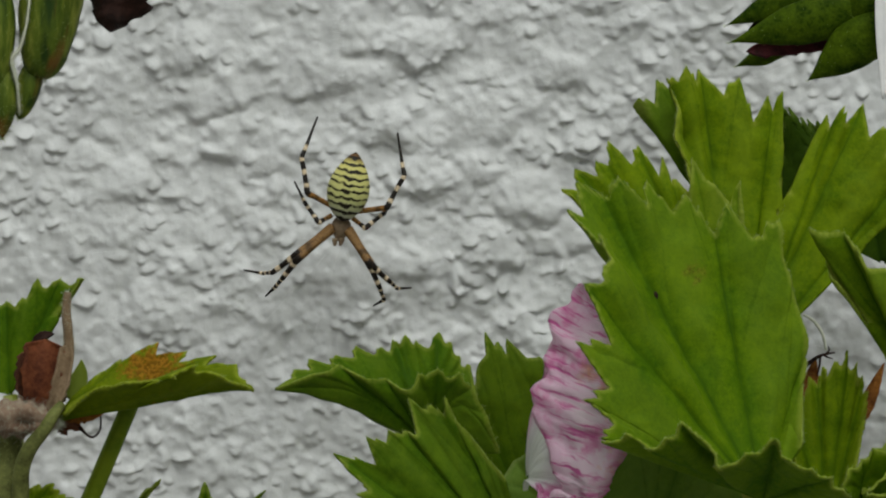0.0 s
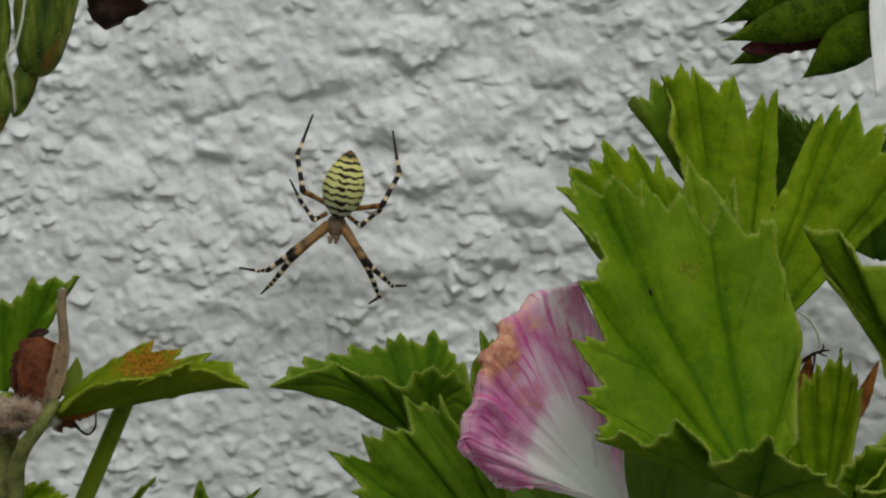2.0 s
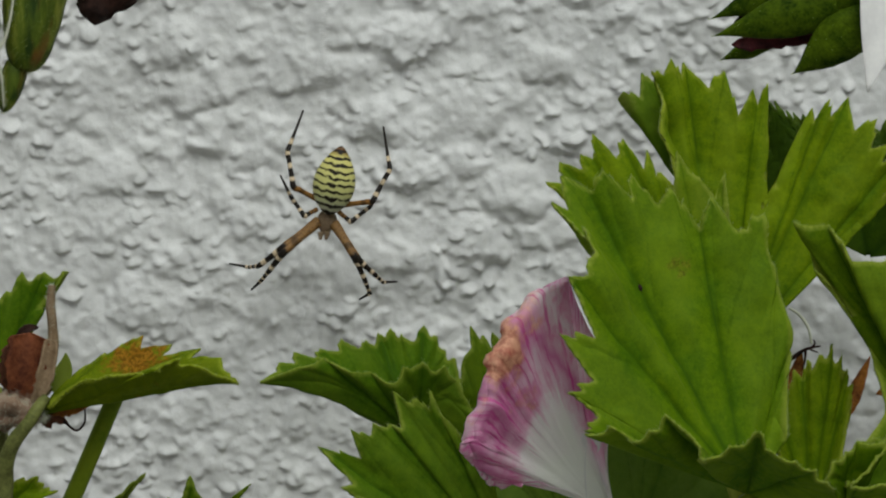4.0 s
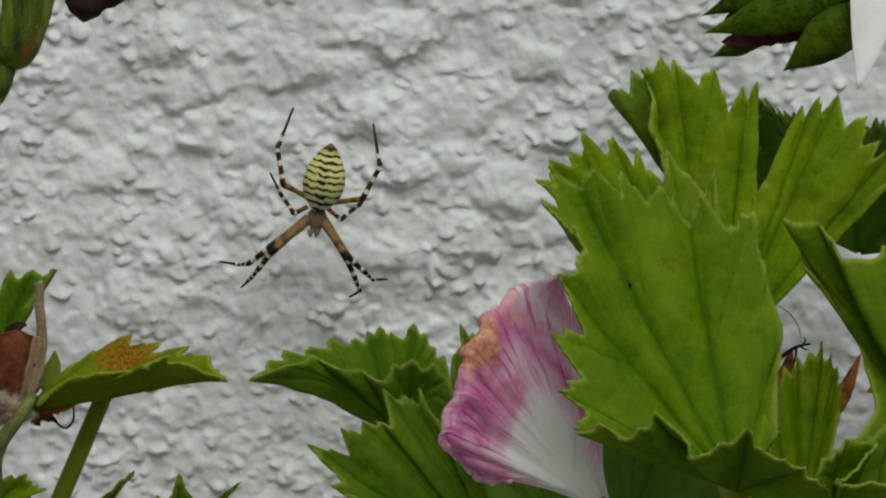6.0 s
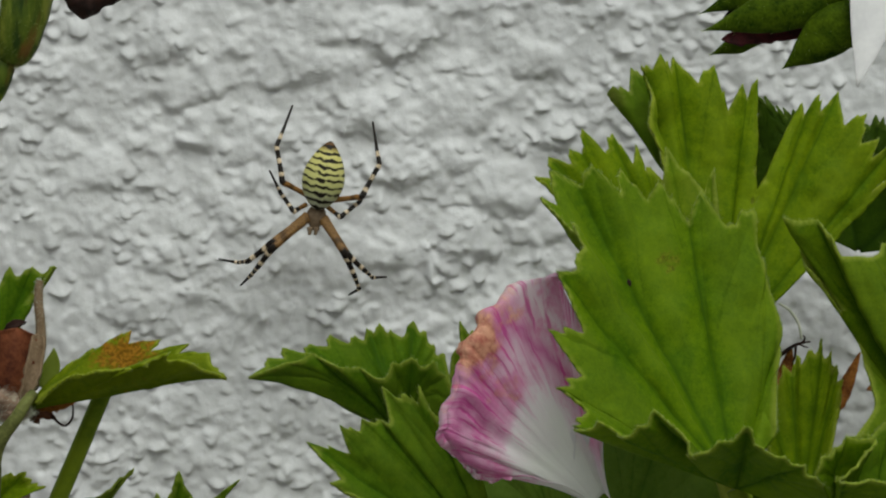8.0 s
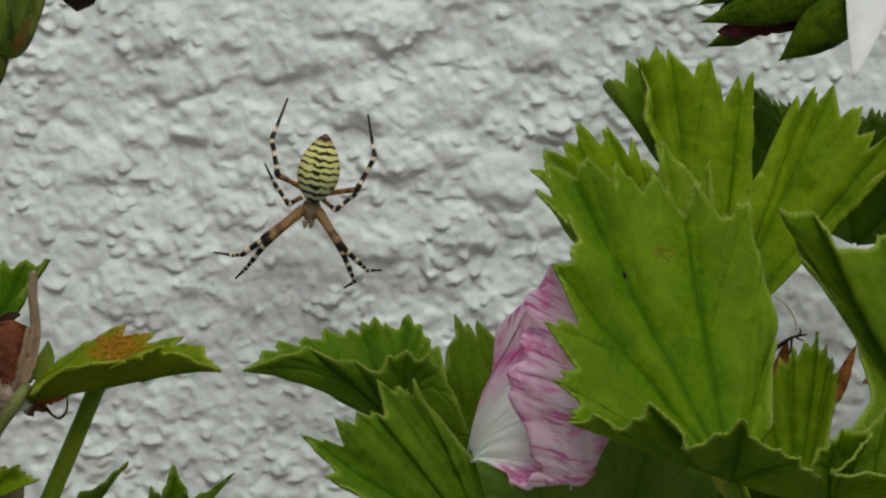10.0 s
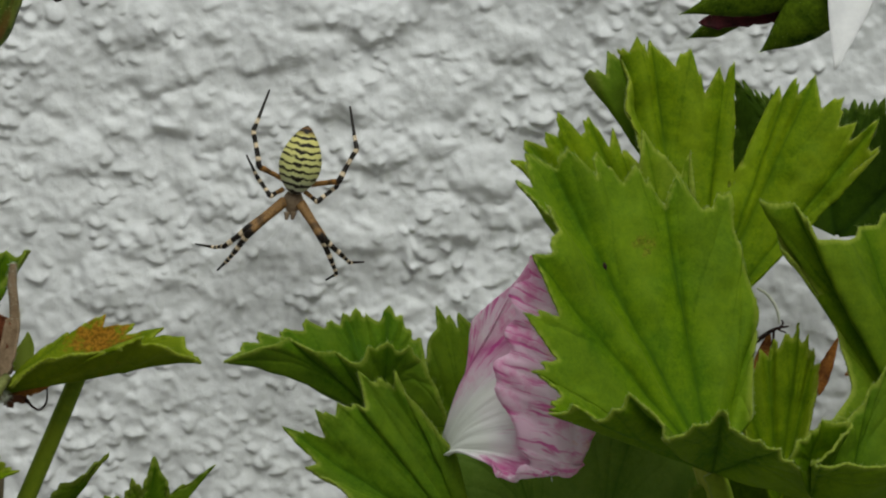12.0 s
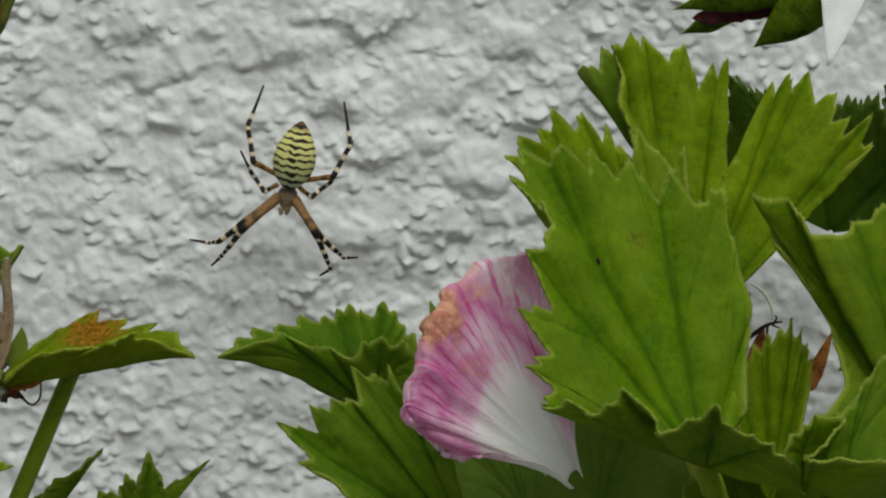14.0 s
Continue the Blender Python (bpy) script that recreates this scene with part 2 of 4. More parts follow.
# larger lumps of the rough coat: millimetres across, up, radius
LUMPS = [
    (-49, 28.6, 4.2), (-9, 38.5, 5.5), (3.8, 33, 2.7), (11.5, 10.5, 5.6), (-53.5, -2.3, 3.6), (-56, -9.5, 6), (-47.5, 4.2, 2.2), (-42.6, -2, 2),
    (-50, 38, 4.5), (-37.5, 36.8, 2.4), (-30.3, 35.8, 2), (-26.2, 34.2, 3), (-12.8, 23.8, 5), (-66.5, 22.6, 2), (-69.5, 18, 3), (-62, 13.5, 4),
    (-35.5, 17.6, 3.4), (-35.3, 12.4, 2.2), (4, 1.2, 5), (-11, -1, 4), (-8.7, 15, 5), (-17, 33.6, 2), (22, 20, 4), (18, 34, 4.2),
]


def rough_wall():
    """The rough-cast wall: lumps of thrown plaster, denser where the web hangs."""
    rng = np.random.default_rng(4)
    xs = np.concatenate([np.linspace(-1800, -100, 40)[:-1], np.arange(-100, 100, 0.26), np.linspace(100, 1800, 40)])
    zs = np.concatenate([np.linspace(-LEVEL * 1000 - 20, -60, 14)[:-1], np.arange(-60, 60, 0.26), np.linspace(60, 2300, 50)])
    X, Z = np.meshgrid(xs, zs, indexing="ij")
    H = np.zeros_like(X)
    warp_x = X + 4.4 * (lattice(X, Z, 4.0, rng) - 0.5) + 1.9 * (lattice(X, Z, 1.6, rng) - 0.5)
    warp_z = Z + 3.2 * (lattice(X, Z, 3.5, rng) - 0.5) + 1.9 * (lattice(X, Z, 1.5, rng) - 0.5)

    shift_x, shift_z = warp_x - X, warp_z - Z

    def lump(x, z, r, tall, wide, bent=1.0, hang=1.25, power=0.75):
        a, b = np.searchsorted(xs, (x - r * wide - 4, x + r * wide + 4))
        c, e = np.searchsorted(zs, (z - r - 4, z + r + 4))
        if b <= a or e <= c:
            return
        dx, dz = (X[a:b, c:e] + bent * shift_x[a:b, c:e] - x) / (r * wide), (Z[a:b, c:e] + bent * shift_z[a:b, c:e] - z) / r
        dz = np.where(dz < 0, dz * hang, dz * 0.8)
        q = np.clip(1 - dx * dx - dz * dz, 0, None)
        H[a:b, c:e] = np.maximum(H[a:b, c:e], tall * q**power)

    for x, z, r in LUMPS:
        lump(x, z - 0.2 * r, r, 0.28 * r, 1.3, 0.5, 1.7)
    for _ in range(380):
        r = 1.4 + 3.2 * rng.random() ** 2.5
        lump(rng.uniform(-100, 100), rng.uniform(-60, 60), r, (0.08 + 0.17 * rng.random()) * r, rng.uniform(1.0, 1.8), 1.0, 1.8)
    large = H.copy()
    for _ in range(4):
        large[1:-1] = 0.25 * large[:-2] + 0.5 * large[1:-1] + 0.25 * large[2:]
        large[:, 1:-1] = 0.25 * large[:, :-2] + 0.5 * large[:, 1:-1] + 0.25 * large[:, 2:]
    H[:] = 0
    # the grains lie thickest in a low stretch under the web
    crowd = lattice(X, Z, 11, rng) + 0.35 * np.exp(-(((X + 27) / 24) ** 2) - ((Z + 12) / 9) ** 2)
    for _ in range(8500):
        x, z, r = rng.uniform(-100, 100), rng.uniform(-60, 60), 0.38 + 0.95 * rng.random() ** 2.6
        if rng.random() < 1.6 * crowd[np.searchsorted(xs, x) - 1, np.searchsorted(zs, z) - 1] - 0.36:
            lump(x, z, r, (0.4 + 0.5 * rng.random()) * r, rng.uniform(0.9, 1.5), 0.5, 1.5, 1.0)
    # the coat of paint has rounded the grains
    for _ in range(2):
        H[1:-1] = 0.25 * H[:-2] + 0.5 * H[1:-1] + 0.25 * H[2:]
        H[:, 1:-1] = 0.25 * H[:, :-2] + 0.5 * H[:, 1:-1] + 0.25 * H[:, 2:]
    H *= 0.35 + 0.9 * lattice(X, Z, 7, rng)
    droop = 0.9 * H + 0.2 * large
    H += large
    H += 1.6 * (lattice(X, Z, 22, rng) - 0.5) + 1.1 * (lattice(warp_x, warp_z, 9, rng) - 0.5) + 0.8 * (lattice(warp_x, warp_z, 4, rng) - 0.5) + 0.3 * (lattice(X, Z, 1.6, rng) - 0.5) + 0.1 * (lattice(X, Z, 0.8, rng) - 0.5)
    # wet plaster sagged before it set
    Z = Z - np.where(np.abs(Z) < 59, droop, 0)
    verts = np.stack([X / 1000, -1.16 * H / 1000, LEVEL + Z / 1000], axis=-1).reshape(-1, 3)
    nu, nv = X.shape
    idx = np.arange(nu * nv).reshape(nu, nv)
    quads = np.stack([idx[:-1, :-1], idx[1:, :-1], idx[1:, 1:], idx[:-1, 1:]], axis=-1).reshape(-1, 4)
    me = bpy.data.meshes.new("wall_north")
    me.vertices.add(nu * nv)
    me.vertices.foreach_set("co", verts.ravel())
    me.loops.add(quads.size)
    me.loops.foreach_set("vertex_index", quads.ravel().astype(np.int32))
    me.polygons.add(len(quads))
    me.polygons.foreach_set("loop_start", np.arange(0, quads.size, 4, dtype=np.int32))
    me.polygons.foreach_set("use_smooth", np.ones(len(quads), dtype=bool))
    me.update(calc_edges=True)
    me.validate()
    me.materials.append(PLASTER)
    return tagged(new("wall_north", me), "white rough-cast plaster house wall with thrown lumps", "wall", kind="structure")


def wall_core():
    bm = bmesh.new()
    bmesh.ops.create_cube(bm, size=1, matrix=Matrix.Translation((0, 0.14, 1.29)) @ Matrix.Diagonal((3.6, 0.24, 2.62, 1)))
    me = bpy.data.meshes.new("wall_core")
    bm.to_mesh(me)
    me.materials.append(PLASTER)
    return tagged(new("wall_core", me), "masonry core behind the rough white plaster", "wall", kind="structure")


def earth():
    rng = np.random.default_rng(2)
    xs = np.concatenate([-np.geomspace(400, 1.5, 24), np.linspace(-1.4, 1.4, 90), np.geomspace(1.5, 400, 24)])
    X, Y = np.meshgrid(xs, xs, indexing="ij")
    near = np.clip(1.6 - np.hypot(X, Y), 0, 1)
    Z = near * (0.012 * lattice(X * 1000, Y * 1000, 60, rng) - 0.012)
    verts = np.stack([X, Y, Z], axis=-1).reshape(-1, 3)
    ob = mesh_object("ground", verts, grid_faces(len(xs), len(xs)), BOUNCE_GROUND)
    return tagged(ob, "unseen ground at the wall's foot, pale to bounce light upward", "ground", kind="structure")


rough_wall()
wall_core()
earth()


# ---- leaves ----
def hairs(parent, roots, ways, length, seed, radius=0.022, spread=0.8, material=None):
    """Short soft hairs: a thin three-sided spike at each root, in one mesh."""
    rng = np.random.default_rng(seed + 100)
    verts, faces = [], []
    for root, way in zip(roots, ways):
        w = Vector(way) + spread * Vector(rng.normal(0, 0.5, 3))
        w.normalize()
        a = w.orthogonal().normalized()
        b = w.cross(a)
        p, l, r = Vector(root), length / 1000 * rng.uniform(0.5, 1.2), radius / 1000
        n = len(verts)
        verts += [p + r * a, p - 0.5 * r * a + 0.87 * r * b, p - 0.5 * r * a - 0.87 * r * b, p + l * w + 0.15 * l * a]
        faces += [(n, n + 1, n + 3), (n + 1, n + 2, n + 3), (n + 2, n, n + 3)]
    ob = mesh_object("down_hairs", verts, faces, material or HAIR, parent)
    return tagged(ob, kind="stuff")


def fur(ob, count, length, seed=0, spread=0.8, parent=None, material=None):
    """Hairs all over a body."""
    rng = np.random.default_rng(seed)
    me = ob.data
    faces = [me.polygons[i] for i in rng.integers(0, len(me.polygons), count)]
    roots = [me.vertices[p.vertices[0]].co.lerp(me.vertices[p.vertices[2 % len(p.vertices)]].co, rng.random()) for p in faces]
    return hairs(parent or ob, roots, [p.normal for p in faces], length, seed, spread=spread, material=material)


def leaf(name, plant, centre, lobes, material, teeth=1, tooth=0.05, pleat=0.6, ruffle=0.15, bow=0.0, seed=0, label="", closed_at=0.02, thick=0.45, ribs=None, fuzz=0, crisp=0.6, pucker=0.4, groove=0.4, tilt=0.7, curl=0.35):
    """A toothed, lobed geranium blade round its stalk's end (centre, in the plan). Each spoke ends in a tooth: its bearing in degrees as seen from the front,
    reach and forward lean in millimetres, depth of the notch that follows it, and lift of the spoke's middle. ribs: the spokes that carry a great vein."""
    rng = np.random.default_rng(seed)
    tips = np.array([(r * math.cos(radians(a)), f, r * math.sin(radians(a))) for a, r, f, *_ in lobes])
    notch = [l[3] for l in lobes]
    lift = np.array([(l[4] if len(l) > 4 else 0.0,) for l in lobes])
    n = len(lobes)
    # stretches of the rim from tooth to tooth, each with one cut that has convex flanks
    s, cut, points = [], [], [0.0]
    for k in range((n - 1) * teeth):
        lobe = k // teeth
        a, b = k / teeth, (k + 1) / teeth
        if (k + 1) % teeth:
            b += rng.uniform(-0.15, 0.15) / teeth
        a = points[-1]
        points.append(b)
        run = np.linalg.norm(tips[lobe + 1] - tips[lobe]) / teeth
        f = np.linspace(0, 1, max(8, int(run / 0.45)), endpoint=False)
        where = rng.uniform(0.42, 0.62)
        q = np.where(f < where, f / where, (1 - f) / (1 - where))
        at = a + (b - a) * f
        if teeth == 1:
            deep = 1.35 * notch[lobe] * q
            if notch[lobe] > 0.025:  # a smaller tooth on one flank
                lesser = rng.uniform(0.2, 0.32) if rng.random() < 0.5 else rng.uniform(0.68, 0.8)
                deep = deep + min(0.3 * notch[lobe], 0.025) * (np.exp(-(((f - lesser - 0.09) / 0.06) ** 2)) - np.exp(-(((f - lesser + 0.02) / 0.06) ** 2)))
        else:
            whole = at - lobe
            deep = notch[lobe] * np.clip(1 - np.abs(2 * whole - 1), 0, 1) ** 1.25 + tooth * rng.uniform(0.7, 1.3) * q**1.2
        s.append(at)
        cut.append(deep)
    s = np.concatenate(s + [[n - 1.0]])
    cut = np.concatenate(cut + [[0.0]])
    sharp = np.stack([np.interp(s, np.arange(n), tips[:, c]) for c in range(3)], axis=-1)
    rim = glide(tips, s) * (1 - crisp) + sharp * crisp
    up = glide(lift, s)[:, 0]
    v = np.concatenate([np.linspace(closed_at, 0.58, 18), np.linspace(0.6, 1, 24)])
    k = len(v)
    # the teeth fade towards the stalk
    fade = np.clip((v - 0.5) / 0.5, 0, 1) ** 1.5
    scale = v[None, :] * (1 - cut[:, None] * fade[None, :])
    base = rim[:, None, :] * scale[:, :, None]
    arch = 4 * scale * (1 - np.clip(scale, 0, 1))
    base[:, :, 2] += up[:, None] * arch
    base[:, :, 1] += bow * arch
    # veins: one along each rib, and a branch from the nearest rib to every other tooth
    ribs = list(ribs) if ribs else list(range(1, n - 1, 3))
    stretch = np.linalg.norm(np.gradient(rim, axis=0), axis=1) / (np.abs(np.gradient(s)) + 1e-9)
    stretch = np.convolve(np.pad(stretch, 12, mode="edge"), np.ones(25) / 25, mode="valid")[:, None] * v[None, :]
    great, small = np.full(base.shape[:2], 99.0), np.full(base.shape[:2], 99.0)
    for r in ribs:
        line = r + 0.12 * (lattice(v * 60, 0 * v + r, 11, rng) - 0.5)
        great = np.minimum(great, np.abs(s[:, None] - line[None, :]) * stretch / (1.15 - 0.5 * v)[None, :])
    for p in points:
        r = min(ribs, key=lambda q: abs(q - p))
        if abs(r - p) > 0.2:
            start = rng.uniform(0.3, 0.62)
            on = np.clip((v - start) / (1 - start), 0, 1)
            gap = np.abs(s[:, None] - (r + (p - r) * on**0.85)[None, :]) * stretch
            small = np.minimum(small, np.where(v < start, 99.0, gap))
    du, dv = np.gradient(base, axis=0), np.gradient(base, axis=1)
    normal = np.cross(du, dv)
    normal /= np.linalg.norm(normal, axis=2, keepdims=True) + 1e-9
    if normal[:, 6:26, 1].mean() < 0:
        normal = -normal
    grown = np.clip(v * 2.2, 0, 1)[None, :]
    wave = pleat * (1 - np.exp(-((great / 4.0) ** 2))) * grown - groove * np.exp(-((great / 0.8) ** 2)) * grown - 0.5 * groove * np.exp(-((small / 0.6) ** 2)) * grown
    wave = wave + ruffle * np.sin(s * 4.3 + seed)[:, None] * (v**3)[None, :] + ruffle * 0.7 * np.sin(s * 8.1 + 2 * seed)[:, None] * (v**5)[None, :]
    # every tooth bends its own way
    bend = glide([(float(q),) for q in rng.normal(0, 1, len(points))], np.interp(s, points, np.arange(len(points))))[:, 0]
    wave = wave + tilt * bend[:, None] * np.clip((v - 0.55) / 0.45, 0, 1)[None, :] ** 1.6
    # soft puckers between the veins
    flat_x, flat_z = base[:, :, 0] + 40 + 0.4 * base[:, :, 1], base[:, :, 2] + 60
    wave = wave + pucker * (1.5 * (lattice(flat_x, flat_z, 5.5, rng) - 0.5) + 0.9 * (lattice(flat_x, flat_z, 2.4, rng) - 0.5) + 0.25 * (lattice(flat_x, flat_z, 1.1, rng) - 0.5)) * grown
    rim_at = base[:, -1]
    edge = np.full(base.shape[:2], 9.0)
    for j in range(k - 20, k):
        edge[:, j] = np.linalg.norm(base[:, j][:, None, :] - rim_at[None, ::2, :], axis=2).min(axis=1)
    # the very rim turns back a little
    wave = wave - curl * np.exp(-edge / (2 * curl))
    base = base + normal * wave[:, :, None]
    c = mm(*centre)
    verts = np.stack([c.x + base[..., 0] / 1000, c.y - base[..., 1] / 1000, c.z + base[..., 2] / 1000], axis=-1).reshape(-1, 3)
    maps = {"veins": np.stack([great.ravel(), small.ravel()], axis=-1), "rim": np.stack([edge.ravel(), np.tile(v, len(s))], axis=-1)}
    ob = mesh_object(name, verts, grid_faces(len(s), k), material, plant, maps, label=label)
    if fuzz:
        rim_at, inner = verts.reshape(len(s), k, 3)[:, -1], verts.reshape(len(s), k, 3)[:, -3]
        pick = rng.uniform(0, len(s) - 1.001, fuzz)
        j, g = pick.astype(int), (pick % 1)[:, None]
        roots = rim_at[j] * (1 - g) + rim_at[j + 1] * g
        ways = rim_at[j] - inner[j]
        hairs(ob, roots, ways / (np.linalg.norm(ways, axis=1, keepdims=True) + 1e-9), 0.8, seed)
    return thicken(ob, thick / 1000)


def stalk(plant, *points, radii=(1.2, 1.3), material=STALK, name="petiole", label=""):
    """A stalk through points of the plan, with radii in millimetres at its ends."""
    r = np.linspace(radii[0], radii[1], len(points)) / 1000
    return rod(name, [mm(*p) for p in points], list(r), material, plant, label=label)


def plant_empty(name, x, d, label):
    e = new(name)
    e.empty_display_size = 0.05
    return tagged(e, label, "plant")


right = plant_empty("geranium_plant", 75, 70, "bushy garden geranium with toothed light green leaves rooted beside the wall")
rod("woody_stem", [mm(66, -302, 70), mm(62, -220, 72), mm(70, -150, 66), mm(60, -100, 70)], [0.0075, 0.007, 0.006, 0.005], WOOD, right)

leaf("leaf", right, (47.3, -38.9, 94), [(53, 9.8, -4, 0), (70, 19.9, -8, 0), (74, 27.1, -10, 0), (82, 34.7, -12, 0.03), (86, 44.8, -14, 0.08), (97, 47.7, -12, 0.09), (104, 50.7, -11, 0.06), (110, 54.6, -10, 0.07), (115, 56.7, -8, 0.04), (120, 59.6, -6, 0.05), (124, 56.5, -2, 0.06), (124, 50.3, 3, 0.03), (126, 45.9, 5, 0.03), (130, 45.6, 7, 0.12), (140, 40.0, 10, 0.12), (152, 34.1, 13, 0.09), (158, 28.8, 16, 0.1)],
     LEAF_SPOT, ribs=(1.6, 5.4, 8.5, 13, 16, 19), pleat=1.1, ruffle=0.15, seed=1, pucker=0.55, crisp=0.75, tilt=1.1, fuzz=2200, label="large cupped light green leaf with a toothed rim")
leaf("leaf", right, (47.3, -38.9, 94), [(158, 28.8, 16, 0.03), (153, 25.7, 18, 0.05), (156, 21.5, 18, 0.02), (147, 20, 19, 0.03), (140, 18.8, 20, 0.04), (136, 15.9, 21, 0.02), (140, 12.7, 21, 0), (150, 10.5, 21, 0), (136, 9.8, 22, 0.04), (117, 9.7, 23, 0.08), (90, 9.4, 23, 0.08), (73, 8.3, 23, 0.06), (46, 8.6, 22, 0.05), (26, 10, 21, 0.03), (15, 11.6, 20, 0), (-2, 13.7, 14, 0), (-13, 16.1, 6, 0)],
     LEAF_SPOT, ribs=(2, 4, 10, 13), pleat=0.4, ruffle=0.1, seed=31, pucker=0.4, crisp=0.55, tilt=0.5, fuzz=700, label="front lobe turned up, its shaded underside outward")
leaf("leaf", right, (62, -42, 106), [(118, 7.1, 7, 0), (106, 9.3, 7, 0.04), (90, 10.3, 6, 0.05), (84, 12.5, 5, 0.04), (66, 13, 6, 0.05), (65, 10.5, 8, 0.04), (73, 8.2, 9, 0.04), (93, 6.2, 10, 0), (84, 5.1, 10, 0.03), (48, 7.4, 9, 0.03), (27, 12.4, 8, 0.03, -2), (15, 18.5, 4, 0, -2), (-4, 20.4, -10, 0, -2)],
     LEAF_SPOT, ribs=(2, 4, 8), pleat=0.3, ruffle=0.1, seed=32, pucker=0.3, crisp=0.55, tilt=0.4, fuzz=400, label="front lobe turned up, its shaded underside outward")
leaf("leaf", right, (45.4, -18.7, 72), [(57, 17, -4, 0), (51, 29.5, -5, 0.02), (45, 44.8, -6, 0.06), (50, 48.7, -6, 0.08), (53, 45.8, -6, 0.06), (58, 48.1, -7, 0.06), (65, 49.6, -7, 0.06), (68, 47.6, -7, 0.06), (71, 45.6, -8, 0.36), (81, 47.6, -8, 0.05), (84, 46.3, -8, 0.1), (90, 49, -8, 0.05), (98, 50.8, -8, 0.05), (101, 51.5, -7, 0.03), (104, 50.6, -6, 0.02), (103, 43.4, -3, 0), (103, 37.6, -1, 0), (107, 23.6, 2, 0)],
     LEAF, ribs=(3, 6, 7.3, 9.6, 12, 14), pleat=0.7, groove=0.28, ruffle=0.12, seed=2, pucker=0.6, tilt=1.0, fuzz=1800)
leaf("leaf", right, (41.2, 6.7, 62), [(97, 19.3, -2, 0), (105, 24.3, -1, 0.05), (112, 25.4, 0, 0.1), (122, 24.0, 1, 0.02), (119, 16.6, -1, 0), (116, 9.6, -2, 0)],
     LEAF_FOLD, pleat=0.3, ruffle=0.2, seed=24, fuzz=120, label="folded lobe turned into the shade")
leaf("leaf", right, (39, -11.1, 79), [(93, 21.5, -3, 0.02), (101, 24.8, -4, 0.06), (104, 28.9, -4, 0.12), (110, 32, -4, 0.1), (118, 34.6, -3, 0.06), (124, 32.7, -2, 0.06), (129, 33.8, -1, 0.07), (138, 32.9, 3, 0.08), (140, 24.8, 5, 0)],
     LEAF, ribs=(1.5, 3, 4.6, 6), pleat=0.5, ruffle=0.1, seed=22, fuzz=250)
leaf("leaf", right, (43, -12, 80), [(80, 14, -2, 0.02), (86, 25.2, -3, 0.12), (96, 24.5, -3, 0.04), (102, 29.4, -3, 0.02), (109, 22, -2, 0)],
     LEAF_PALE, ribs=(1, 3), pleat=0.3, groove=0.1, tilt=0.2, ruffle=0.1, seed=25, fuzz=120, label="pale tips of a small lobe")
leaf("leaf", right, (84, -41, 92), [(150, 20.8, 5, 0), (133, 21, 1, 0), (125, 27.4, -2, 0), (122, 33.3, -3, 0), (122, 39.4, -4, 0), (123, 46.2, -5, 0), (121, 51.6, -6, 0), (122, 54, -5, 0.01), (118, 51.1, -2, 0.01), (117, 48, 0, 0), (117, 44.5, 1, 0), (113, 42.9, 1, 0), (110, 42, -1, 0.01), (106, 43.5, -5, 0.03), (99, 45.3, -10, 0.05), (89, 42.7, -12, 0.05), (69, 23, -12, 0.03)],
     LEAF_BRIM, pleat=0.5, groove=0.3, ruffle=0.1, ribs=(3, 8, 13), pucker=0.3, seed=3, tilt=0.08, crisp=0.3, curl=0.8, fuzz=900)
leaf("leaf", right, (67.3, -49.3, 104), [(112, 13.5, 6, 0), (99, 19.4, 0, 0.02), (93, 19.8, -1, 0.03), (86, 20, -2, 0.03), (80, 24.3, -4, 0.03), (75, 29.4, -6, 0.04), (65, 33.3, -8, 0.03), (42, 23.5, -6, 0)],
     LEAF_MID, pleat=0.5, ruffle=0.3, seed=23, pucker=0.5, fuzz=300)
leaf("leaf", right, (58.7, -45.5, 80), [(120, 11, 4, 0), (118, 14.9, 3, 0), (108, 19.6, 1, 0.03), (101, 23.8, -1, 0.06), (96, 26.2, -2, 0.07), (91, 27.8, -2, 0.06), (87, 28.7, -1, 0.05), (83, 30.6, -1, 0.06), (80, 29, -2, 0.07), (77, 27.1, -2, 0.06), (73, 24.7, -1, 0.04), (71, 19.7, 0, 0.02), (70, 12.5, 3, 0)],
     LEAF, pleat=0.6, groove=0.1, ribs=(2.4, 4.6, 7, 9.4), ruffle=0.2, tilt=0.5, seed=4, fuzz=300, label="young pleated leaf, still half folded")
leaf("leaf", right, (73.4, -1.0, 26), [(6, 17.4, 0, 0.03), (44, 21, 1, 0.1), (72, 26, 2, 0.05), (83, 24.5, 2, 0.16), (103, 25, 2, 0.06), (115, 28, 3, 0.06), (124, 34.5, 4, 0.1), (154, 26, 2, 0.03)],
     LEAF_SHADED, teeth=4, tooth=0.07, pleat=0.8, seed=5, label="green leaf close to the wall, its shade darkened into the colour")
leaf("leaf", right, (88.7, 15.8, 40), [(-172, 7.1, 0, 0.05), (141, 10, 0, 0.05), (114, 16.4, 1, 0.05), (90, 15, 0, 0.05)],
     LEAF_SHADED, teeth=4, tooth=0.07, seed=6)
leaf("leaf", right, (64, -58, 70), [(20, 30, 2, 0.03), (50, 27, 4, 0.04), (75, 23.5, 4, 0.04), (100, 22.5, 4, 0.04), (130, 25, 4, 0.03), (160, 27, 2, 0.02)],
     LEAF_DEEP, teeth=3, tooth=0.05, pleat=0.4, seed=27)
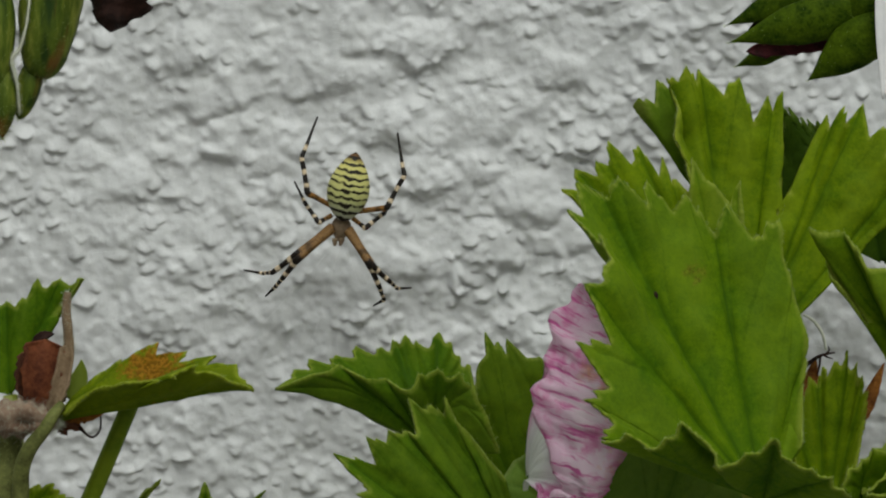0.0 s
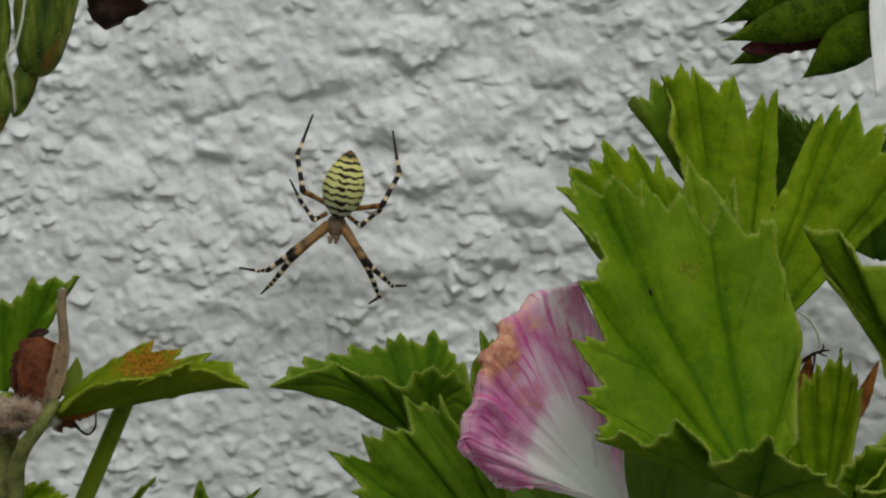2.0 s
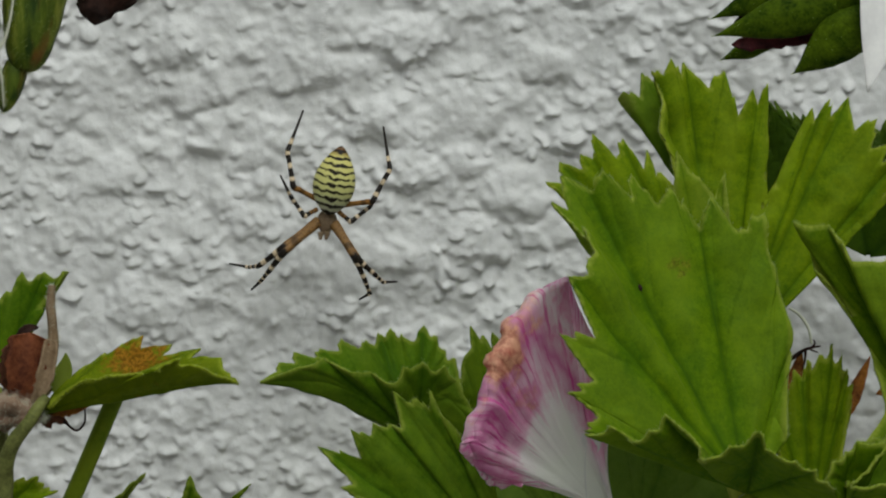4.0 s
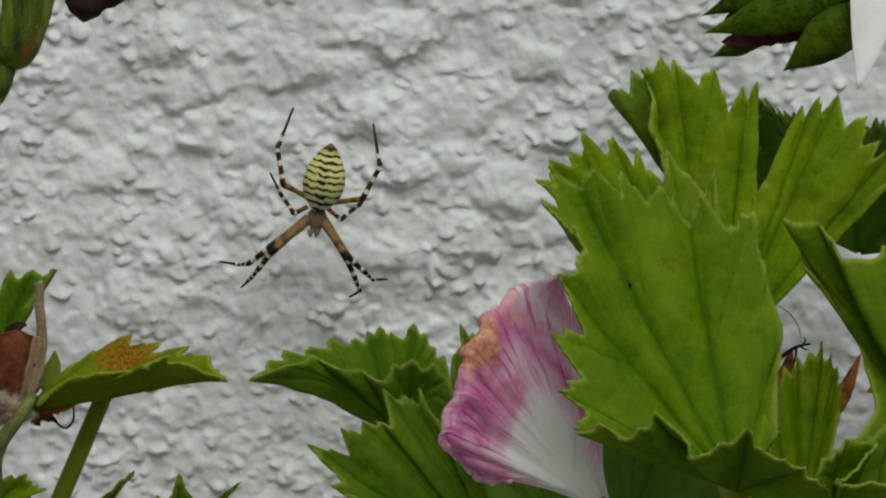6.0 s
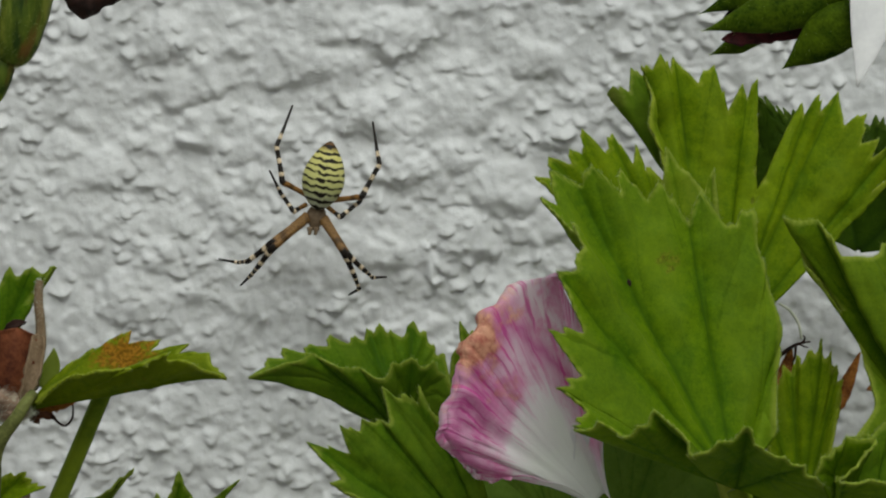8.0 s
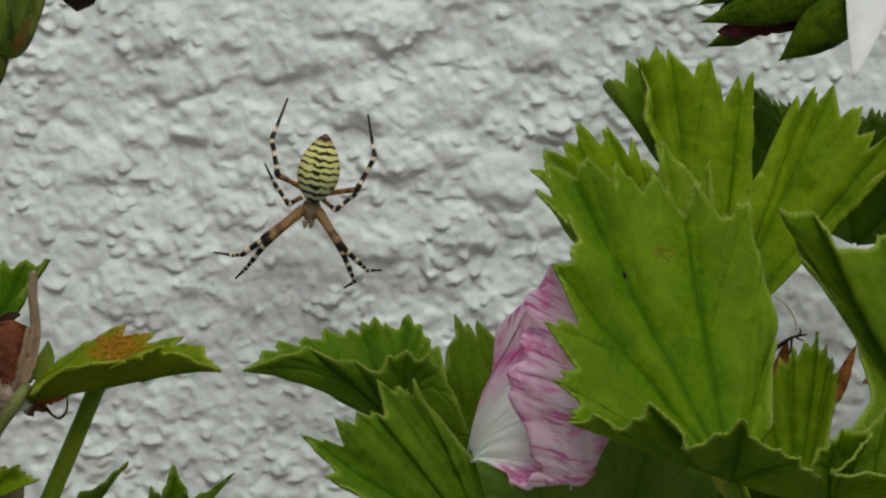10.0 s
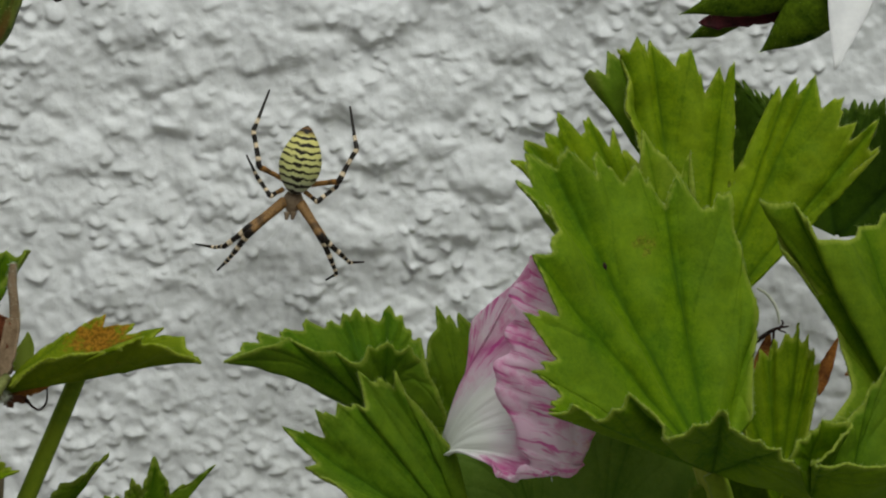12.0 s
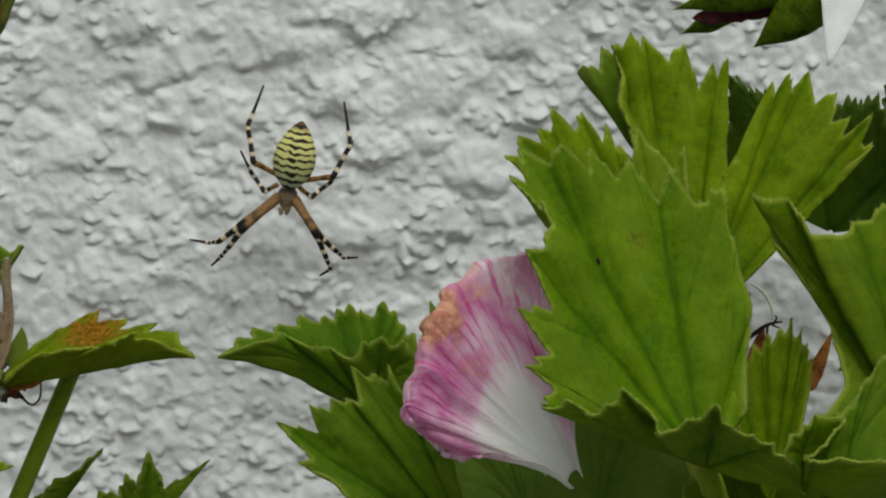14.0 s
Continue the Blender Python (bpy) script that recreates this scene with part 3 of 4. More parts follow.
leaf("leaf", right, (19.3, -58.1, 44), [(31, 19.2, 2, 0.03), (64, 28.3, 2, 0.03), (76, 36.1, 2, 0.03), (82, 39.3, 2, 0.05), (94, 41.4, 2, 0.04), (106, 46, 2, 0.03), (110, 48.3, 2, 0.04), (120, 42.1, 4, 0.03), (143, 32.7, 4, 0.03)],
     LEAF_DEEP, teeth=2, tooth=0.05, pleat=0.5, seed=7)
leaf("leaf", right, (25.7, -65.7, 58), [(29, 28.3, 4, 0), (41, 32.4, 4, 0), (47, 35.4, 2, 0), (58, 33.7, 0, 0), (72, 33.4, -1, 0), (85, 34.7, -3, 0), (98, 36.3, -5, 0), (110, 36.6, -7, 0.01), (120, 35.9, -9, 0.02), (136, 33.4, -9, 0.03)],
     LEAF_GREY, teeth=2, tooth=0.006, pleat=0.25, ruffle=0.15, seed=28, label="broad smooth grey-green leaf below the others")
stalk(right, (25.7, -65.7, 58), (40, -80, 62), (58, -112, 69))
leaf("leaf", right, (-6.2, -32.7, 58), [(48, 11.6, -5, 0), (66, 15.8, -7, 0.05), (73, 16.3, -8, 0.04), (80, 18.5, -8, 0.04), (87, 19.9, -8, 0.08), (99, 18.5, -8, 0.04), (104, 20, -7, 0.05), (110, 19.8, -7, 0.06), (118, 19.5, -6, 0.06), (127, 22, -4, 0.06), (136, 23.2, -2, 0.06), (144, 26.2, 1, 0.05), (149, 27.2, 4, 0.03), (157, 28.5, 9, 0.01, 2), (146, 24.4, 9, 0.01, 1.4), (138, 21, 9, 0.015, 1), (132, 18.1, 8, 0.02, 0.6), (123, 14.6, 7, 0.02), (109, 11.4, 6, 0), (100, 13.7, 6, 0.04), (86, 14.1, 6, 0.07), (71, 14.3, 5, 0.03), (58, 12.8, 4, 0.02), (33, 11.2, 3, 0), (-1, 11.5, 2, 0)],
     LEAF_MID, ribs=(4, 7, 10, 15, 17, 20), pleat=0.35, pucker=0.5, tilt=0.4, crisp=0.55, seed=8, fuzz=500, label="folded deep green leaf showing its shaded underside")
leaf("leaf", right, (11.4, -56.4, 64), [(105, 20.3, 2, 0), (110, 23.9, 2, 0), (113, 28.7, 2, 0), (115, 33, 2, 0), (115, 36.6, 2, 0.06), (119, 36.5, 2, 0.04), (123, 39.5, 2, 0), (127, 33.7, 3, 0), (129, 35.4, 3, 0.02), (132, 37.4, 3, 0.05), (137, 39.3, 4, 0.11), (145, 41.6, 4, 0.09), (151, 34.8, 5, 0.02), (150, 30.1, 5, 0.015), (153, 25, 6, 0)],
     LEAF_MID, ribs=(4, 8, 11), pleat=0.25, groove=0.2, pucker=0.5, tilt=0.4, crisp=0.7, seed=9, fuzz=500)

stalk(right, (47.3, -38.9, 93), (49.5, -44.6, 91), (58, -75, 72), (60, -102, 70), radii=(1.7, 2.0), material=GREEN_STALK)
stalk(right, (39, -11.1, 79), (43, -28, 74), (56, -70, 70), (60, -104, 70))
stalk(right, (45.4, -18.7, 72), (46.7, -33.9, 66), (55, -70, 66), (60, -104, 70))
stalk(right, (84, -41, 92), (81, -47.7, 86), (70, -80, 72), (61, -106, 70), radii=(1.6, 1.7))
stalk(right, (58.7, -45.4, 79.8), (59, -60, 78), (60, -85, 72), (60, -108, 70), radii=(0.7, 1))
stalk(right, (76.2, -3.5, 26), (80, -15.6, 30), (82.3, -31.2, 36), (68, -70, 55), (61, -106, 70))
stalk(right, (88.7, 15.8, 40), (88.1, -19.2, 46), (80, -70, 60), (62, -110, 70))
stalk(right, (67.3, -49.3, 104), (75, -80, 86), (62, -112, 70))
stalk(right, (64, -58, 70), (66, -90, 70), (61, -118, 70))
stalk(right, (19.2, -57.8, 48), (20, -70, 54), (45, -100, 66), (60, -110, 70))
stalk(right, (-6.2, -32.7, 58), (-3.8, -43.3, 56), (0, -75, 60), (40, -110, 68), (61, -122, 70))
stalk(right, (11.4, -56.4, 64), (12, -65, 62), (40, -100, 68), (60, -116, 70))

left = plant_empty("geranium_plant", -75, 75, "garden geranium with rusty leaf, withered flower head and green buds")
rod("woody_stem", [mm(-82, -302, 75), mm(-80, -200, 78), mm(-74, -120, 74), mm(-74, -70, 78), mm(-72, -38, 78)], [0.0075, 0.0065, 0.0055, 0.005, 0.0042], WOOD, left)
leaf("leaf", left, (-68.7, -26.7, 84), [(35, 6.1, -6, 0.02), (45, 11.5, -7, 0.08), (43, 15, -8, 0.1), (41, 18.6, -8, 0.1), (35, 21.2, -8, 0.1), (27, 24.8, -7, 0.1), (23, 29.1, -6, 0.1), (17, 31.8, -4, 0.03), (12, 33.7, -1, 0.02), (16, 29, 4, 0.06), (22, 26, 6, 0.07), (25, 22.1, 8, 0.07), (19, 19.8, 9, 0.03), (30, 15.2, 9, 0.0), (35, 10, 7, 0), (36, 3, 4, 0)],
     LEAF_RUST, ribs=(3, 6, 8, 11), pleat=0.3, pucker=0.25, seed=11, fuzz=250, label="folded yellow-green leaf with an orange rust patch")
leaf("leaf", left, (-75.6, -22.4, 80), [(70, 4.9, 0, 0), (61, 12.3, -1, 0), (60, 18, -1, 0), (58, 22.6, -1, 0.05), (67, 20.8, -1, 0.07), (77, 19.7, -1, 0.07), (83, 16.1, -1, 0.06), (93, 15.5, -1, 0.05), (113, 14.1, -1, 0.05), (166, 7.5, 0, 0.03)],
     LEAF_MID, pleat=0.3, seed=12, fuzz=250)
leaf("leaf", left, (-47.1, -55, 47), [(51, 19.5, 1, 0.4), (84, 16.6, 1, 0.3), (99, 13.2, 1, 0.2), (124, 12, 1, 0.2), (175, 12.1, 1, 0.1)],
     LEAF_DEEP, teeth=3, tooth=0.08, pleat=0.5, seed=13)
leaf("leaf", left, (-61.9, -50.3, 60), [(56, 10.3, 0, 0), (53, 16.4, 0, 0.03), (75, 8, 2, 0.1), (109, 5.2, 2, 0.1)],
     LEAF_DEEP, teeth=3, tooth=0.05, pleat=0.3, seed=14)
leaf("leaf", left, (-75, -43.6, 84), [(24, 11.2, 0, 0.08), (45, 9.8, 0, 0.1), (90, 7.4, 0, 0.1), (143, 9.2, 0, 0.1)],
     LEAF, teeth=3, tooth=0.09, pleat=0.4, seed=15)
stalk(left, (-54.9, -21, 74), (-57.5, -27, 73.5), (-60.1, -33.1, 73), (-65.7, -46, 71), (-69.2, -54.4, 70), (-76, -95, 72), radii=(1.45, 1.6), material=GREEN_STALK, label="thick smooth green stalk")
fur(left.children[-1], 500, 0.5, 22)
rod("petiole", [mm(-66.4, -23.6, 88), mm(-67.6, -25.2, 89), mm(-69.2, -27.8, 89.5), mm(-71.6, -30.9, 89), mm(-73.0, -34.6, 88), mm(-73.5, -40.7, 86), mm(-76, -70, 80)], [0.0008, 0.0010, 0.0011, 0.0013, 0.0014, 0.0015, 0.0016], STEM, left)
fur(left.children[-1], 1200, 0.9, 21, material=DOWN)
stalk(left, (-75.6, -22.4, 80), (-74, -38, 79), (-74, -60, 78), radii=(1.2, 1.4))
stalk(left, (-47.1, -55, 47), (-60, -80, 58), (-74, -110, 74))
stalk(left, (-61.9, -50.3, 60), (-70, -70, 66), (-74, -112, 74))
stalk(left, (-75, -43.6, 84), (-76, -70, 80), (-75, -114, 74))


# ---- buds, withered flowers and the white flower ----
def spindle(name, parent, a, b, radius, material, fat=0.45, flat=1.0, sides=20, label="", rough=0.0, seed=0, ribs=0.0, taper=0.75):
    """A long rounded body from a to b (plan points), thickest at the share fat of its length."""
    p, q = mm(*a), mm(*b)
    way = (q - p).normalized()
    u = way.cross(Vector((0, 1, 0.1))).normalized()
    w = way.cross(u)
    verts, rings = [], 28
    for k in range(rings + 1):
        f = 0.5 - 0.5 * math.cos(math.pi * k / rings)
        g = f / fat * 0.5 if f < fat else 0.5 + (f - fat) / (1 - fat) * 0.5
        r = radius / 1000 * math.sin(math.pi * min(max(g, 0.0004), 0.9996)) ** (0.75 if f < fat else taper)
        for j in range(sides):
            t = 2 * math.pi * j / sides
            spot = Vector((math.cos(t) * 1.6, math.sin(t) * 1.6, f * 4 + 10 * seed))
            rr = r * (1 + rough * (noise.noise(spot) + 0.6 * noise.noise(spot * 2.7)) + ribs * math.cos(5 * t))
            verts.append(p.lerp(q, f) + rr * (math.cos(t) * u + flat * math.sin(t) * w))
    faces = []
    for k in range(rings):
        faces += [(k * sides + j, k * sides + (j + 1) % sides, (k + 1) * sides + (j + 1) % sides, (k + 1) * sides + j) for j in range(sides)]
    faces += [tuple(range(sides))[::-1], tuple(rings * sides + j for j in range(sides))]
    return mesh_object(name, verts, faces, material, parent, label=label)


def blade(name, parent, a, b, width, material, bend=(0, 0, 0), cup=0.3, curl=0.0, label="", point=1.0, thick=0.35, face=(0, -1, 0.1), ragged=0.0, seed=0):
    """A simple pointed blade (sepal, petal or bract) from a to b, with a bend of its middle in the plan."""
    rng = np.random.default_rng(seed)
    p, q = mm(*a), mm(*b)
    way = (q - p).normalized()
    n = Vector(face)
    n = (n - n.dot(way) * way).normalized()
    side = way.cross(n)
    off = Vector((bend[0], -bend[2], bend[1])) / 1000
    verts, nu, nv = [], 18, 9
    for i in range(nu):
        f = i / (nu - 1)
        half = width / 2000 * (1.75 * (f + 0.04) ** 0.45 * max(1 - f, 0) ** point + 0.015) * (1 + ragged * (rng.random() - 0.5))
        mid = p.lerp(q, f) + off * 4 * f * (1 - f)
        for j in range(nv):
            c = -1 + 2 * j / (nv - 1)
            verts.append(mid + side * half * c + n * (cup * half * c * c + curl / 1000 * f * f * c))
    ob = mesh_object(name, verts, grid_faces(nu, nv), material, parent, label=label)
    return thicken(ob, thick / 1000)


fat_bud = spindle("bud", left, (-66.5, 57, 88), (-70.0, 29.3, 88), 5.1, BUD, fat=0.5, ribs=0.05, taper=0.36, rough=0.1, seed=9, label="long green downy bud with brown streaks")
fur(spindle("bud_tip", fat_bud, (-70.2, 34, 87.5), (-73.4, 22.8, 87.5), 2.1, BUD, fat=0.5, rough=0.1, seed=14, taper=0.5), 300, 0.6, 15, 0.5, fat_bud)
fur(fat_bud, 900, 0.9, 9, 0.5)
slim_bud = spindle("bud", left, (-75.6, 34, 91), (-75.8, 19.6, 91), 2.4, BUD, fat=0.5, ribs=0.06)
fur(slim_bud, 700, 1.1, 10, 0.6)
seam = rod("bud_seam", [mm(-71.1, 43.8, 92.5), mm(-71.6, 38.5, 93), mm(-72.7, 34.2, 93), mm(-74.0, 32.2, 93), mm(-73.2, 28, 92.5), mm(-73.0, 23.7, 91)], [0.0002, 0.0002, 0.00025, 0.00035, 0.00025, 0.00015], DOWN, fat_bud, label="pale downy seam")
fur(seam, 700, 0.7, 13, parent=fat_bud, material=DOWN)
fur(spindle("bud", left, (-77.2, 47.5, 92), (-76.5, 25.5, 92), 3.4, BUD, fat=0.4), 400, 1.0, 11)
rod("bud_stalk", [mm(-66.2, 47.7, 88), mm(-60, 62, 86), mm(-78, 50, 84), mm(-84, 0, 82), mm(-78, -60, 80)], [0.0011, 0.001, 0.0012, 0.0014, 0.0015], STALK, left)
spindle("withered_petal", left, (-56, 48.4, 92), (-58.2, 36.7, 92), 4.0, DRY_DARK, fat=0.5, rough=0.7, seed=3, label="shrivelled dark brown dead petals")
rod("bud_stalk", [mm(-56, 47.5, 92), mm(-58, 64, 88), mm(-78, 52, 85)], [0.0007, 0.0008, 0.001], STALK, left)

wither = spindle("withered_flower", left, (-70.4, -27, 80), (-69.4, -15.5, 80), 3.0, WITHERED, fat=0.55, rough=0.9, seed=5, label="withered red-brown flower remains")
fur(wither, 250, 1.0, 5)
blade("withered_petal", wither, (-70.6, -26, 85), (-69.2, -13.2, 85), 5.0, RUSSET, bend=(0, 0, 1), cup=0.55, ragged=0.16, seed=50, point=0.14, label="translucent russet dried petal")
blade("withered_petal", wither, (-71.8, -25, 84), (-72.2, -14.8, 83), 3.0, WITHERED, bend=(-0.4, 0, 1), cup=0.8, ragged=0.4, seed=51, point=0.3)
blade("withered_sepal", wither, (-71.6, -15.0, 84), (-68.0, -12.2, 84), 1.6, DRY_DARK, bend=(-0.4, 0.8, 0.6), ragged=0.3, seed=1, point=0.5)
blade("withered_sepal", wither, (-66.9, -25.1, 82), (-58.9, -24.2, 83), 3.4, BRACT, bend=(0, -1, 1), ragged=0.5, seed=3)
blade("withered_sepal", wither, (-68.8, -26.2, 82), (-63.2, -28.2, 82), 3.6, WITHERED, bend=(0, 0.5, 1), ragged=0.6, seed=4)
blade("withered_sepal", wither, (-69.5, -25.5, 83), (-66.0, -29.0, 82), 3.0, WITHERED, bend=(0.5, 0, 1), ragged=0.7, seed=6)
rod("dry_tendril", [mm(-64, -27.6, 83), mm(-62.0, -29.2, 83), mm(-60.6, -28.0, 83), mm(-60.5, -25.6, 83)], [0.00022, 0.0002, 0.00018, 0.00012], DRY_DARK, wither)
stub_rng = random.Random(12)
stub_line = [(-65.6, -5.4), (-65.9, -8.6), (-65.6, -11.8), (-65.4, -15.2), (-66.0, -18.6), (-67.2, -22.0), (-68.3, -25.0)]
stub = rod("dry_stub", [mm(x + stub_rng.uniform(-0.12, 0.12), z, 86) for x, z in stub_line], [0.0006, 0.00078, 0.0008, 0.00095, 0.0011, 0.0013, 0.0012], STRAW, left, step=5, label="dry straw-coloured fuzzy stub")
fur(stub, 900, 0.7, 6, material=DOWN)
blade("dry_sheath", stub, (-68.2, -25.2, 87), (-65.6, -14.0, 86.6), 2.4, STRAW, bend=(0.5, 0, 0.8), cup=0.8, ragged=0.3, seed=7, point=0.3)
knot = spindle("stem_node", left, (-80.0, -25.6, 87), (-67.0, -27.0, 87), 2.9, NODE, fat=0.6, rough=0.8, seed=6, label="swollen downy stem node")
fur(knot, 1600, 1.7, 7, 1.2, material=DOWN)
shoot = rod("stem", [mm(-75.6, -26.7, 84), mm(-75.4, -32.5, 83), mm(-76.0, -40.9, 83), mm(-79, -80, 80)], [0.0020, 0.0022, 0.0026, 0.0034], STEM, left, label="brownish downy stem")
fur(shoot, 500, 1.2, 8)
blade("bract", left, (-66.6, -22.8, 79), (-64.0, -16.6, 79), 4.2, LEAF_DEEP, bend=(1, 0, 0), label="small green bract")

flower = new("flower")
flower.parent = right
spindle("sepal", flower, (62, 47.4, 53), (43.6, 39.7, 52), 2.9, SEPAL, fat=0.42, flat=0.5, rough=0.1, seed=60, taper=1.5)
spindle("sepal", flower, (69, 43.4, 58), (43.8, 36.6, 57), 4.0, SEPAL, fat=0.4, flat=0.5, rough=0.1, seed=61, taper=1.35)
spindle("sepal", flower, (57, 37.4, 52), (45.5, 32.8, 51), 1.7, SEPAL, fat=0.5, flat=0.5, rough=0.12, seed=62, taper=1.3)
spindle("sepal", flower, (73, 41.8, 60), (57.5, 30.2, 57), 4.3, SEPAL, fat=0.42, flat=0.5, rough=0.1, seed=63, taper=1.15)
spindle("calyx", flower, (73, 48, 56), (63, 39.5, 56), 4.6, SEPAL, fat=0.5, rough=0.1, seed=64)
blade("bud_petal", flower, (64.5, 38.2, 53), (47.4, 35.4, 53), 3.8, MAROON, bend=(0, -0.4, 1), point=0.5, ragged=0.6, seed=8)
blade("bud_petal", flower, (58, 42, 50), (47.4, 38.0, 50), 4.5, DRY_DARK, bend=(0, 0, 1), point=0.6, ragged=0.4, seed=9)
for child in [o for o in flower.children if o.name.startswith("sepal")]:
    fur(child, 120, 0.7, 12)
blade("white_petal", flower, (75.0, 54, 57), (69.4, 26.8, 66), 12.8, WHITE_PETAL, bend=(0.2, 0, 1), point=1.05, cup=0.4, thick=0.15, label="drooping white petal")
rod("flower_stalk", [mm(68.5, 43.2, 54), mm(78.1, 48, 54), mm(98, 20, 56), mm(92, -60, 62), mm(64, -118, 70)], [0.0016, 0.0012, 0.0013, 0.0015, 0.0016], STALK, right)

blade("bract", right, (58.6, -27.3, 36.5), (60.7, -17.2, 36.5), 4.4, BRACT)
blade("bract", right, (68.7, -28.3, 34), (72.9, -18.3, 34), 3.2, BRACT, ragged=0.15, seed=40)
blade("bract", right, (77.6, -23.4, 34), (74, -24.9, 34), 3.0, BRACT, ragged=0.5)
twig = rod("dry_twig", [mm(55.8, -20.9, 37), mm(58.4, -19.0, 37), mm(61.3, -17.0, 37), mm(64.0, -16.4, 37)], [0.0004, 0.00042, 0.0003, 0.00014], DRY_DARK, right, label="forked black-brown dry twig")
rod("prong", [mm(62.0, -16.8, 37), mm(62.7, -17.2, 37), mm(63.6, -17.5, 37)], [0.0002, 0.00016, 0.0001], DRY_DARK, twig)
rod("prong", [mm(62.4, -16.7, 37), mm(63.0, -15.9, 37), mm(62.7, -15.3, 37.4)], [0.0002, 0.00016, 0.0001], DRY_DARK, twig)
rod("prong", [mm(61.4, -17.0, 37), mm(61.3, -18.6, 37), mm(60.9, -20.4, 37)], [0.00025, 0.0002, 0.00012], DRY_DARK, twig)
rod("dry_twig", [mm(56.7, -19.4, 36), mm(57.5, -15.5, 36), mm(58.3, -11.4, 36)], [0.0002, 0.00025, 0.0003], DRY_DARK, right)
rod("tendril", [mm(58.6, -9.8, 36), mm(60.4, -11.0, 36), mm(61.9, -13.2, 36), mm(62.5, -16.0, 36)], [0.0002, 0.00026, 0.00026, 0.0002], DOWN, right, label="pale curled tendril")
rod("dry_stalk", [mm(58.7, -26.8, 36), mm(62.9, -38.6, 45), mm(62, -70, 60), mm(61, -118, 70)], [0.0006, 0.0007, 0.0008, 0.001], STRAW, right)
rod("dry_stalk", [mm(68.7, -27.8, 34), mm(64.9, -38.6, 45), mm(64, -70, 60), mm(62, -118, 70)], [0.0006, 0.0007, 0.0008, 0.001], STRAW, right)


# ---- the spider ----
def band_material(name, stops, rough=0.45):
    """Rings along a leg: the map's v goes from the body to the claw."""
    m, tree, s = nodes_of(name)
    parts = tree.nodes.new("ShaderNodeSeparateXYZ")
    tree.links.new(tree.nodes.new("ShaderNodeUVMap").outputs[0], parts.inputs[0])
    v = calc(tree, "ADD", parts.outputs[1], calc(tree, "MULTIPLY", calc(tree, "SUBTRACT", noise_of(tree, 1800, 3), 0.5), 0.03))
    col = ramp(tree, v, stops)
    col = mix(tree, ramp(tree, noise_of(tree, 2600, 3), [(0.5, (0.0,)), (0.66, (0.6,))]), col, (0.02, 0.012, 0.006))
    tree.links.new(col, s.inputs["Base Color"])
    s.inputs["Roughness"].default_value = rough
    s.inputs["Specular IOR Level"].default_value = 0.15
    return m


BROWN, AMBER, CREAM, BLACK = (0.22, 0.12, 0.042), (0.25, 0.125, 0.035), (0.62, 0.5, 0.34), (0.012, 0.009, 0.007)


def rings(first, last, count, start):
    """Colour stops: a start colour up to first, then count dark rings with pale ones between, then dark."""
    dusk = tuple(0.4 * c for c in start)
    stops = [(0.0, start), (first * 0.58, start), (first * 0.66, dusk), (first * 0.74, dusk), (first * 0.82, start), (first - 0.02, start)]
    step = (last - first) / count
    for k in range(count):
        a = first + k * step
        stops += [(a, BLACK), (a + step * 0.58, BLACK), (a + step * 0.66, CREAM), (a + step * 0.93, CREAM)]
    return stops + [(last, BLACK)]


LEG_FRONT = band_material("front_leg", rings(0.235, 0.8, 5, BROWN))
LEG_BACK = band_material("hind_leg", rings(0.32, 0.78, 4, AMBER))
LEG_SHORT = band_material("short_leg", rings(0.2, 0.75, 4, AMBER))


